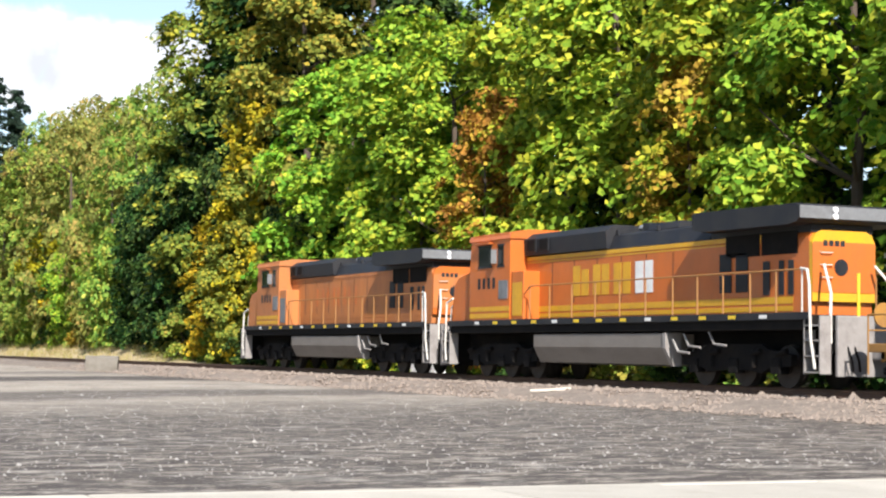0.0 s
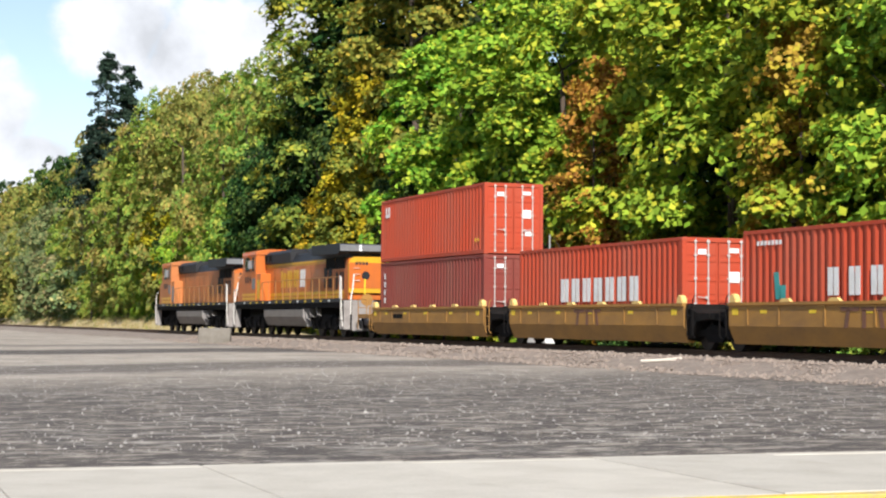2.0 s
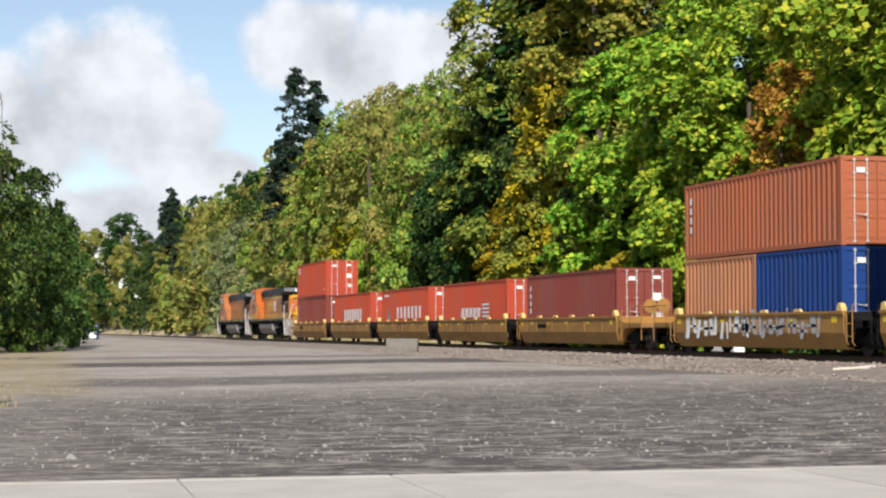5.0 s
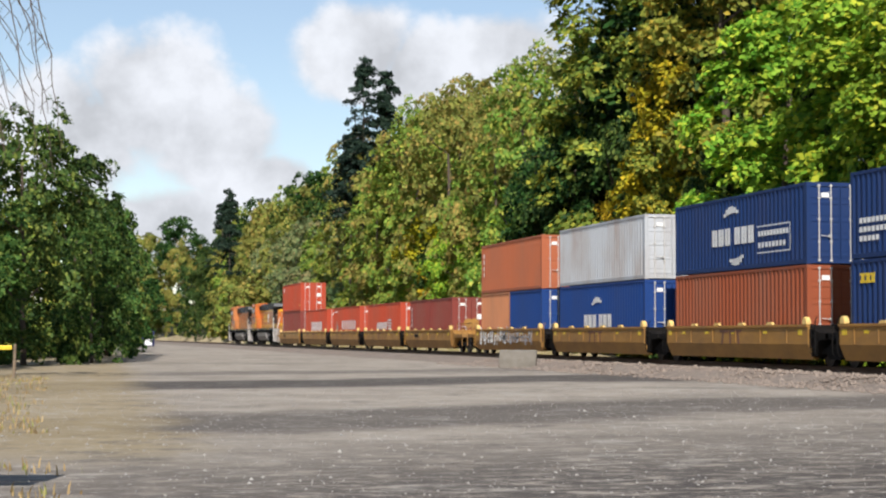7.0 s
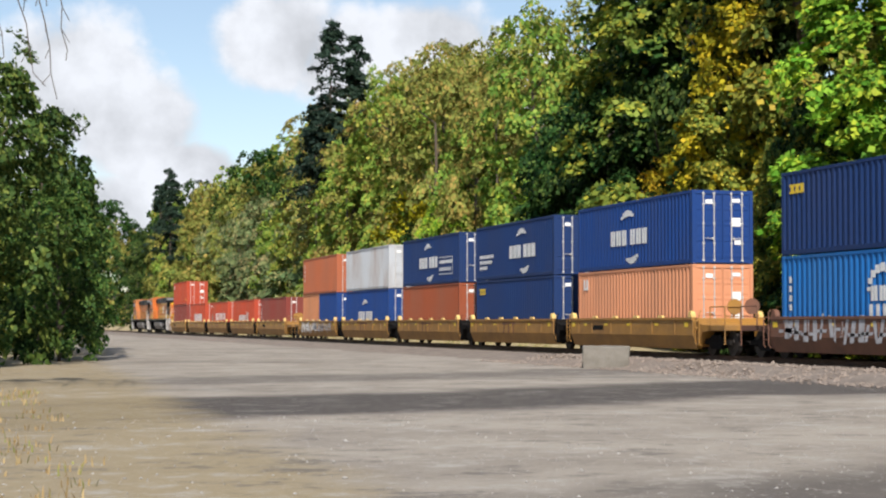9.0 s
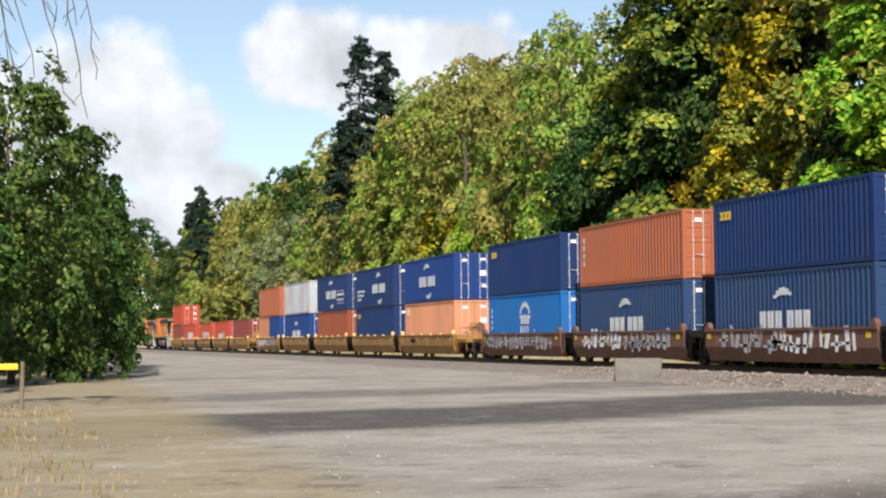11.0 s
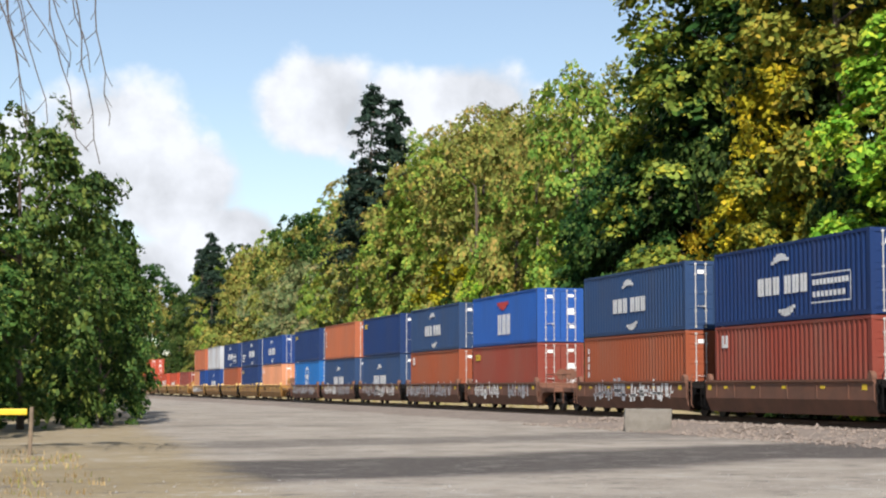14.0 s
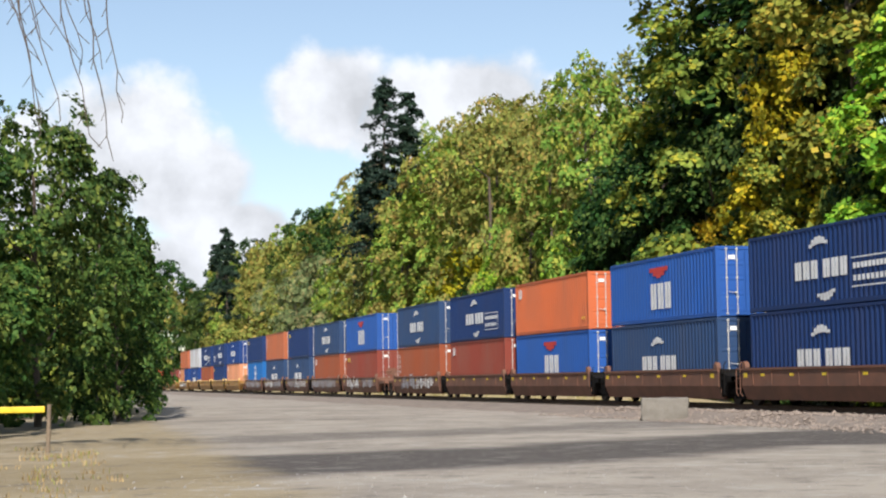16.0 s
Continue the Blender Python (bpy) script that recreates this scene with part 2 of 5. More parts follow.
# ---- large structure ----
def ground_mat():
    """Worn gravel and old asphalt: pale grit, darker worn bands across the lot, fine stones."""
    m = bpy.data.materials.new("gravel_lot")
    m.use_nodes = True
    nt = m.node_tree
    n, ln = nt.nodes, nt.links
    b = n["Principled BSDF"]
    b.inputs["Roughness"].default_value = 0.9
    b.inputs["Specular IOR Level"].default_value = 0.25
    co = n.new("ShaderNodeTexCoord").outputs["Object"]

    def noise_tex(scale, detail, stretch, rough=0.6):
        mp = n.new("ShaderNodeMapping")
        mp.inputs["Scale"].default_value = stretch
        mp.inputs["Rotation"].default_value = (0, 0, radians(-12))
        ln.new(co, mp.inputs["Vector"])
        t = n.new("ShaderNodeTexNoise")
        t.inputs["Scale"].default_value, t.inputs["Detail"].default_value, t.inputs["Roughness"].default_value = scale, detail, rough
        ln.new(mp.outputs[0], t.inputs["Vector"])
        return t.outputs["Fac"]

    def op(kind, a, c):
        k = n.new("ShaderNodeMath")
        k.operation = kind
        for i, v in enumerate((a, c)):
            if isinstance(v, (int, float)):
                k.inputs[i].default_value = v
            else:
                ln.new(v, k.inputs[i])
        return k.outputs[0]

    def ramp(v, lo, hi, a=0.0, c=1.0):
        r = n.new("ShaderNodeMapRange")
        r.interpolation_type = "SMOOTHSTEP"
        ln.new(v, r.inputs["Value"])
        r.inputs["From Min"].default_value, r.inputs["From Max"].default_value = lo, hi
        r.inputs["To Min"].default_value, r.inputs["To Max"].default_value = a, c
        return r.outputs[0]

    def mix(f, a, c):
        k = n.new("ShaderNodeMix")
        k.data_type = "RGBA"
        if isinstance(f, (int, float)):
            k.inputs["Factor"].default_value = f
        else:
            ln.new(f, k.inputs["Factor"])
        for s, v in (("A", a), ("B", c)):
            if isinstance(v, tuple):
                k.inputs[s].default_value = (*v, 1)
            else:
                ln.new(v, k.inputs[s])
        return k.outputs["Result"]

    sep = n.new("ShaderNodeSeparateXYZ")
    ln.new(co, sep.inputs[0])
    wander = noise_tex(0.12, 3, (1, 1, 1))
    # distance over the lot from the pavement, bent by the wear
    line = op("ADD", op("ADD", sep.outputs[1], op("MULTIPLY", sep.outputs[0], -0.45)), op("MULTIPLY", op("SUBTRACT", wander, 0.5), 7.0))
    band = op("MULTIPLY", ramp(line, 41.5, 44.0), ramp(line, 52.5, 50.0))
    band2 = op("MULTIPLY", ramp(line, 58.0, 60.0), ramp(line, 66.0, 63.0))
    worn = op("MULTIPLY", ramp(line, 25.0, 9.0), ramp(sep.outputs[0], -2.0, 4.0, 0.55, 1.0))
    streak = ramp(noise_tex(2.4, 8, (0.6, 1.3, 1), 0.82), 0.485, 0.59)
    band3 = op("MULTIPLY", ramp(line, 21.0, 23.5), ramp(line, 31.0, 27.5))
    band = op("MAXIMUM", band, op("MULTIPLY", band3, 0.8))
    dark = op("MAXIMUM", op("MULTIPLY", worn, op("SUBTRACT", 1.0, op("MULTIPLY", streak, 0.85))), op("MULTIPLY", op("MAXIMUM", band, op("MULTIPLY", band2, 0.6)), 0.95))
    patch = ramp(noise_tex(0.1, 5, (0.6, 1.5, 1)), 0.52, 0.66)
    dark = op("MAXIMUM", dark, op("MULTIPLY", patch, 0.45))
    base = mix(ramp(noise_tex(0.35, 6, (1, 1, 1)), 0.35, 0.65), (0.272, 0.236, 0.194), (0.352, 0.31, 0.256))
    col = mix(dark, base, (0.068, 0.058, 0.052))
    # dry grass along the foot of the trees, to the side away from the track
    verge = op("MULTIPLY", ramp(op("ADD", op("ADD", sep.outputs[0], op("MULTIPLY", sep.outputs[1], -0.04)), op("MULTIPLY", op("SUBTRACT", noise_tex(0.5, 4, (1, 1, 1)), 0.5), 2.5)), 2.6, 1.0), ramp(sep.outputs[1], 17.0, 22.0))
    col = mix(op("MULTIPLY", verge, 0.8), col, (0.30, 0.235, 0.13))
    mottle = noise_tex(0.9, 8, (0.9, 1.0, 1), 0.8)
    worn_less = op("SUBTRACT", 1.0, op("MULTIPLY", dark, 0.65))
    col = mix(op("MULTIPLY", ramp(mottle, 0.52, 0.64, 0.0, 0.75), worn_less), col, (0.40, 0.375, 0.33))
    col = mix(ramp(mottle, 0.47, 0.36, 0.0, 0.75), col, (0.122, 0.108, 0.094))
    speck = noise_tex(6.0, 6, (1, 1, 1), 0.85)
    col = mix(ramp(speck, 0.57, 0.65, 0.0, 0.75), col, (0.43, 0.395, 0.34))
    grit = noise_tex(16.0, 4, (1, 1, 1), 0.8)
    col2 = mix(ramp(grit, 0.60, 0.72), col, (0.46, 0.44, 0.40))
    col3 = mix(ramp(grit, 0.40, 0.30, 0.0, 0.6), col2, (0.06, 0.058, 0.055))
    ln.new(col3, b.inputs["Base Color"])
    bp = n.new("ShaderNodeBump")
    bp.inputs["Strength"].default_value, bp.inputs["Distance"].default_value = 0.7, 0.03
    ln.new(grit, bp.inputs["Height"])
    ln.new(bp.outputs[0], b.inputs["Normal"])
    return m


FOREST = mat("forest_floor", (0.055, 0.05, 0.025), 0.95, dirt=(0.03, 0.045, 0.012), amount=0.8, scale=0.6, bump=0.8, bump_scale=6)
DRY = mat("dry_grass_soil", (0.42, 0.34, 0.20), 0.95, dirt=(0.24, 0.19, 0.09), amount=0.8, scale=1.2, bump=0.8, bump_scale=12)
BALLAST = mat("ballast", (0.23, 0.19, 0.155), 0.95, dirt=(0.14, 0.115, 0.095), amount=0.9, grain=0.45, scale=1.6, bump=1.0, bump_scale=16)
STEEL = mat("rail_steel", (0.13, 0.075, 0.05), 0.6, metal=0.5, dirt=(0.07, 0.04, 0.03), amount=0.7)
TIE = mat("tie_wood", (0.07, 0.052, 0.04), 0.9, bump=0.5, object_random=0.3)
CONCRETE = mat("pavement_concrete", (0.44, 0.41, 0.35), 0.85, dirt=(0.34, 0.31, 0.26), amount=0.7, scale=1.3, bump=0.3, bump_scale=60, object_random=0.05)
ASPHALT = mat("road_asphalt", (0.06, 0.06, 0.062), 0.9, dirt=(0.10, 0.098, 0.095), amount=0.6, scale=1.0, bump=0.6, bump_scale=70)
YELLOW_LINE = mat("line_paint", (0.62, 0.45, 0.06), 0.7, dirt=(0.3, 0.26, 0.18), amount=0.9, scale=5)


def hill(x, y):
    """Height of the wooded slope beyond the track."""
    k = min(1.0, max(0.0, (x - 37.0) / 11.5))
    k = k * k * (3 - 2 * k)
    tall = 2 + 8 * min(1.0, max(0.0, (y - 112) / 75))
    far = min(1.0, max(0.0, (1200 - y) / 400))
    bank = min(1.0, max(0.0, (x - 32.6) / 2.2)) * min(1.0, max(0.0, (y - 100) / 15)) * 1.1
    return (bank + k * tall + max(0.0, x - 50) * 0.10) * far


def build_ground():
    xs = [-2500, -900, -300, -100, -40, -20, -8, 0, 8, 16, 24, 32.6, 34.8, 36.5, 38.5, 41, 44, 47, 50, 53, 56, 60, 64, 68, 76, 90, 120, 180, 400, 2500]
    ys = [-2500, -600, -150, -60, -30, 0, 30, 60, 90, 105, 120, 135, 150, 165, 180, 220, 300, 400, 500, 700, 900, 1200, 2500]
    bm = bmesh.new()
    grid = [[bm.verts.new((x, y, GROUND + hill(x, y))) for y in ys] for x in xs]
    for i in range(len(xs) - 1):
        for j in range(len(ys) - 1):
            f = bm.faces.new((grid[i][j], grid[i + 1][j], grid[i + 1][j + 1], grid[i][j + 1]))
            cx = (xs[i] + xs[i + 1]) / 2
            f.material_index = 2 if 32 < cx < 38.5 else 1 if cx > 38 else 0
            f.smooth = True
    me = mesh_of("ground", bm)
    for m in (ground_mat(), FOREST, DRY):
        me.materials.append(m)
    return tagged(new("ground", me), "grey worn gravel lot with darker old asphalt bands, wooded slope beyond the track", "ground", kind="structure")


build_ground()


def build_track():
    bm = bmesh.new()
    out = [(22.2, GROUND - 0.02), (23.0, -0.38), (24.4, -0.20), (29.8, -0.20), (32.6, -0.42), (34.0, GROUND - 0.02)]
    rng = random.Random(4)
    prev = None
    y = -80.0
    while y < 1200:
        ring = [bm.verts.new((x + (rng.uniform(-0.35, 0.35) if 0 < i < 5 else rng.uniform(-0.6, 0.6)), y, z + (rng.uniform(-0.03, 0.03) if i not in (2, 3) else 0))) for i, (x, z) in enumerate(out)]
        if prev:
            for i in range(len(out) - 1):
                bm.faces.new((prev[i], prev[i + 1], ring[i + 1], ring[i])).smooth = True
        prev = ring
        y += 2.0 if y < 160 else 12.0
    bmesh.ops.recalc_face_normals(bm, faces=bm.faces)
    bed = solo("track_bed", bm, BALLAST, "long low bed of brown-grey crushed stone ballast under the rails", "ballast", "structure")
    prof = [(-0.036, 0.0), (0.036, 0.0), (0.036, -0.035), (0.009, -0.05), (0.009, -0.14), (0.07, -0.155), (0.07, -0.172), (-0.07, -0.172), (-0.07, -0.155), (-0.009, -0.14), (-0.009, -0.05), (-0.036, -0.035)]
    for side in (-1, 1):
        bm = bmesh.new()
        prism(bm, [(TRACK + side * 0.7535 + x, z) for x, z in prof], -80, 1200)
        part("rail", bm, STEEL, bed, "rusty brown steel rail")
    bm = bmesh.new()
    box(bm, TRACK - 1.3, TRACK + 1.3, -0.11, 0.11, -0.33, -0.172, 0.012)
    tie = mesh_of("tie", bm)
    for i in range(200):
        t = part("tie", tie, TIE, bed)
        t.location = (rng.uniform(-0.04, 0.04), 5 + i * 0.56, 0)
    return bed


build_track()


def scatter_stones(name, n, spots, size, material, label, seed):
    """Loose stones, each an uneven eight-faced lump, joined."""
    rng = np.random.default_rng(seed)
    pos = spots(rng, n)
    base = np.array([(1, 0, 0), (-1, 0, 0), (0, 1, 0), (0, -1, 0), (0, 0, 1), (0, 0, -1)], float)
    tri = np.array([(0, 2, 4), (2, 1, 4), (1, 3, 4), (3, 0, 4), (2, 0, 5), (1, 2, 5), (3, 1, 5), (0, 3, 5)])
    s = size * rng.lognormal(0, 0.4, (n, 1, 1))
    v = base[None] * s * rng.uniform(0.55, 1.2, (n, 6, 3)) * np.array([1, 1, 0.7])
    a = rng.uniform(0, 6.28, n)
    c, d = np.cos(a)[:, None], np.sin(a)[:, None]
    x, y = v[:, :, 0] * c - v[:, :, 1] * d, v[:, :, 0] * d + v[:, :, 1] * c
    v = np.stack([x, y, v[:, :, 2]], 2) + pos[:, None, :]
    me = bpy.data.meshes.new(name)
    me.from_pydata(v.reshape(-1, 3).tolist(), [], (tri[None] + 6 * np.arange(n)[:, None, None]).reshape(-1, 3).tolist())
    me.materials.append(material)
    return tagged(new(name, me), label, "gravel", kind="stuff")


STONE = mat("loose_stone", (0.36, 0.34, 0.31), 0.9, dirt=(0.18, 0.165, 0.15), amount=0.9, scale=9, grain=0.3)
STONE_B = mat("ballast_stone", (0.235, 0.19, 0.155), 0.9, dirt=(0.15, 0.12, 0.10), amount=0.9, scale=6, grain=0.35)


def lot_spots(rng, n):
    y = 1.5 + 44 * rng.random(n) ** 1.3
    x = rng.uniform(-4, 20, n)
    return np.stack([x, y, np.full(n, GROUND + 0.006)], 1)


def bed_spots(rng, n):
    y = 8 + 80 * rng.random(n) ** 1.2
    x = 21.2 + 4.9 * rng.random(n) ** 0.8
    z = np.interp(x, [22.2, 23.0, 24.4, 29.8], [GROUND, -0.40, -0.20, -0.20]) + 0.012
    return np.stack([x, y, z], 1)


scatter_stones("loose_gravel", 9000, lot_spots, 0.013, STONE, "pale grey loose gravel stones strewn over the lot", 3)
scatter_stones("ballast_stones", 11000, bed_spots, 0.05, STONE_B, "brown-grey crushed ballast stones beside the rails", 5)


def build_pavement():
    """The concrete strip at the near edge of the lot, its joints, the painted edge and the road."""
    turn = pose(0.0, -0.55, GROUND, 0, 0, -1.5)
    rng = random.Random(8)
    walkway = tagged(new("pavement"), "pale weathered concrete pavement strip with cracked slabs", "pavement", kind="structure")
    walkway.matrix_basis = turn
    x = -24.0
    while x < 30:
        w = 1.75
        bm = bmesh.new()
        box(bm, x + 0.003, x + w - 0.003, -3.35, -0.17, -0.1, 0.05 + rng.uniform(-0.004, 0.006), 0.012)
        part("slab", bm, CONCRETE, walkway)
        bm = bmesh.new()
        box(bm, x + 0.004, x + w - 0.004, -0.16, 0.0, -0.12, 0.055 + rng.uniform(-0.003, 0.003), 0.02)
        part("kerb_stone", bm, CONCRETE, walkway)
        x += w
    bm = bmesh.new()
    box(bm, -24, 30, -3.52, -3.36, -0.1, 0.045, 0.01)
    part("painted_edge", bm, YELLOW_LINE, walkway, "faded yellow painted concrete edge")
    bm = bmesh.new()
    box(bm, -60, 60, -26.0, -3.53, -0.2, 0.012)
    road = solo("road", bm, ASPHALT, "dark grey asphalt road beside the concrete pavement", "road", "structure")
    road.matrix_basis = turn


build_pavement()


# ---- trees ----
def leaf_cloud(name, seed, lobes, leaves, size, per=34, droop=0.0):
    """Leaves set in flat, drooping sprays on the outsides of many lobes. lobes: x, y, z, radius, height of each."""
    rng = np.random.default_rng(seed)
    L = np.array(lobes)
    area = L[:, 3] ** 2
    sprays = max(20, leaves // per)
    which = rng.choice(len(L), sprays, p=area / area.sum())
    d = rng.normal(size=(sprays, 3))
    axis = L[which, :2] - L[:, :2].mean(0)
    d[:, :2] += axis / (np.linalg.norm(axis, axis=1)[:, None] + 0.5) * 0.9
    d[:, 2] = d[:, 2] * 0.8 + 0.2
    d /= np.linalg.norm(d, axis=1)[:, None]
    centre = L[which, :3] + d * rng.uniform(0.6, 1.08, (sprays, 1)) * np.stack([L[which, 3], L[which, 3], L[which, 4]], 1)
    up = d * 0.75 + np.array([0, 0, 0.75]) + rng.normal(size=(sprays, 3)) * 0.22
    up /= np.linalg.norm(up, axis=1)[:, None]
    idx = np.repeat(np.arange(sprays), leaves // sprays + 1)[:leaves]
    wide = (size * math.sqrt(per) * 0.62) * rng.uniform(0.6, 1.25, sprays)[idx]
    a, r = rng.uniform(0, 6.283, leaves), np.sqrt(rng.random(leaves)) * wide
    u = up[idx]
    t1 = np.cross(u, np.array([0.3, 0.2, 0.9]) + 0 * u)
    t1 /= np.linalg.norm(t1, axis=1)[:, None] + 1e-6
    t2 = np.cross(u, t1)
    pos = centre[idx] + t1 * (np.cos(a) * r)[:, None] + t2 * (np.sin(a) * r)[:, None] + u * (rng.normal(size=leaves) * size * 0.5)[:, None]
    pos[:, 2] -= (0.18 + droop) * r * r / (wide + 1e-6)
    nrm = u + rng.normal(size=(leaves, 3)) * 0.42
    nrm /= np.linalg.norm(nrm, axis=1)[:, None]
    t = np.cross(nrm, rng.normal(size=(leaves, 3)))
    t /= np.linalg.norm(t, axis=1)[:, None] + 1e-9
    b = np.cross(nrm, t)
    s = size * rng.uniform(0.6, 1.25, (leaves, 1))
    tip, left, right, stem = pos + t * s, pos + b * s * 0.7 - nrm * s * 0.16, pos - b * s * 0.7 - nrm * s * 0.16, pos - t * s * 0.75
    v = np.stack([tip, left, stem, right], 1).reshape(-1, 3)
    me = bpy.data.meshes.new(name)
    me.vertices.add(len(v))
    me.vertices.foreach_set("co", v.astype(np.float32).ravel())
    me.loops.add(leaves * 4)
    me.loops.foreach_set("vertex_index", np.arange(leaves * 4, dtype=np.int32))
    me.polygons.add(leaves)
    me.polygons.foreach_set("loop_start", np.arange(0, leaves * 4, 4, dtype=np.int32))
    me.update(calc_edges=True)
    return me


def trunk_mesh(name, seed, height, girth, limbs):
    """A tapered, slightly bent trunk with limbs that fork off it."""
    rng = random.Random(seed)
    bm = bmesh.new()
    p, r = Vector((0, 0, -0.4)), girth
    steps = 6
    joints = []
    for i in range(steps):
        q = p + Vector((rng.uniform(-0.25, 0.25), rng.uniform(-0.25, 0.25), height * 0.85 / steps))
        rod(bm, p, q, r, 8, r * 0.84)
        joints.append((q, r * 0.84))
        p, r = q, r * 0.84
    for _ in range(limbs):
        q, w = rng.choice(joints[1:])
        a = rng.uniform(0, 6.28)
        reach = rng.uniform(0.11, 0.2) * height
        mid = q + Vector((math.cos(a), math.sin(a), 0.5)) * reach * 0.5
        end = mid + Vector((math.cos(a + 0.3), math.sin(a + 0.3), 0.9)) * reach * 0.5
        rod(bm, q, mid, w * 0.5, 6, w * 0.35)
        rod(bm, mid, end, w * 0.35, 6, w * 0.12)
    return mesh_of(name, bm)


def round_lobes(seed, height, radius, low, count):
    """Lobes of a broad crown from low to height, widest at two fifths."""
    rng = random.Random(seed)
    out = []
    for i in range(count):
        k = (i + rng.random()) / count
        wide = radius * (math.sin(math.pi * min(1, 0.22 + 0.74 * k)) ** 0.7) * 0.72
        a = i * 2.4 + rng.uniform(-0.5, 0.5)
        rr = radius * rng.uniform(0.26, 0.46)
        out.append((math.cos(a) * wide * rng.uniform(0.7, 1), math.sin(a) * wide * rng.uniform(0.7, 1), low + (height - low) * k, rr, rr * rng.uniform(0.5, 0.75)))
    return out


TREES = {}


def tree_kind(key, seed, height, radius, low, lobes, leaves, size, girth, droop=0.0):
    TREES[key] = (trunk_mesh("trunk", seed, height, girth, 8), leaf_cloud("crown", seed + 50, round_lobes(seed, height, radius, low, lobes), leaves, size, droop=droop))


tree_kind("broad_a", 1, 17.0, 5.4, 1.8, 30, 19500, 0.205, 0.32, 0.15)
tree_kind("broad_b", 2, 17.0, 5.0, 1.4, 32, 19500, 0.205, 0.30, 0.15)
tree_kind("tall_a", 3, 26.0, 5.6, 2.0, 44, 20000, 0.235, 0.42, 0.2)
tree_kind("tall_b", 4, 26.0, 5.2, 2.6, 42, 20000, 0.235, 0.40, 0.2)
tree_kind("dome_a", 5, 12.0, 4.8, 0.6, 28, 6400, 0.25, 0.24)
tree_kind("dome_b", 6, 12.0, 4.4, 0.6, 26, 6400, 0.25, 0.24)
tree_kind("dome_far", 5, 12.0, 4.8, 0.6, 26, 4600, 0.27, 0.24)
tree_kind("ridge_a", 25, 12.0, 4.8, 0.6, 36, 9000, 0.165, 0.24)
tree_kind("ridge_b", 26, 12.0, 4.5, 0.6, 34, 9000, 0.165, 0.24)
tree_kind("tall_back", 3, 26.0, 5.6, 2.0, 44, 11000, 0.32, 0.42, 0.2)
tree_kind("bush_a", 7, 4.0, 2.4, 0.2, 14, 2600, 0.17, 0.07)
tree_kind("bush_b", 8, 4.0, 2.2, 0.2, 16, 2600, 0.17, 0.07)
tree_kind("shrubby_a", 14, 12.0, 4.8, 0.3, 34, 11000, 0.175, 0.22)
tree_kind("shrubby_b", 15, 12.0, 4.4, 0.3, 32, 11000, 0.175, 0.22)
tree_kind("slim_a", 9, 12.0, 2.5, 0.8, 44, 7000, 0.15, 0.12)
NAMES = {
    "maple": "broad bright green maple tree with dense layered leaves on the slope",
    "cottonwood": "tall olive green cottonwood tree with yellowing leaves beside the track",
    "gold": "small tree with golden yellow autumn leaves among green ones",
    "rust": "small tree with rusty orange-brown autumn leaves among green ones",
    "olive": "olive and tan early autumn tree on the wooded hillside",
    "hill": "rounded green tree on the wooded hillside above the track",
    "willow": "soft grey-green willow at the foot of the slope",
    "dark": "dark green tree, dense crown, shade put into its leaf colour",
    "grove": "mid green leafy tree at the edge of the lot",
}


def tree(kind, leaf, x, y, scale=1.0, wide=1.0, turn=0.0, base=None, name="tree"):
    trunk, crown = TREES[kind]
    t = tagged(new(name), NAMES[leaf], "bush" if name == "bush" else "tree", "bushes by the track" if name == "bush" else "trees")
    z = GROUND + hill(x, y) if base is None else base
    t.matrix_basis = pose(x, y, z, 0, 0, turn) @ Matrix.Diagonal((wide * scale, wide * scale, scale, 1))
    part("trunk", trunk, BARK, t)
    part("crown", crown, LEAF[leaf], t)
    return t


def conifer(x, y, height, spread, base, seed, low=0.15):
    """A tall, ragged fir: a straight stem with uneven, drooping boughs and gaps between them."""
    rng = random.Random(seed)
    t = tagged(new("conifer"), "tall dark ragged fir tree standing above the hillside woods", "tree", "trees")
    t.matrix_basis = pose(x, y, base)
    bm = bmesh.new()
    rod(bm, (0, 0, GROUND + hill(x, y) - base - 0.5), (0, 0, height), height * 0.013, 8, 0.03)
    lobes = []
    z = height * low
    while z < height * 0.985:
        k = 1 - z / height
        for _ in range(rng.choice((1, 2, 2, 3))):
            a = rng.uniform(0, 6.28)
            reach = spread * (0.16 + 0.95 * k ** 0.75) * rng.choice((0.45, 0.7, 1.0, 1.0))
            rod(bm, (0, 0, z + 0.2), (math.cos(a) * reach, math.sin(a) * reach, z - reach * 0.22), 0.05, 4, 0.015)
            for s in (0.3, 0.55, 0.8, 1.0):
                lobes.append((math.cos(a) * reach * s, math.sin(a) * reach * s, z - reach * s * 0.22, 0.58 * (1.25 - 0.5 * s), 0.24))
        z += height * rng.uniform(0.018, 0.04)
    part("trunk", bm, BARK, t)
    part("crown", leaf_cloud("crown", seed + 9, lobes, 8000, 0.19, 10, 0.3), LEAF["needle"], t)
    return t


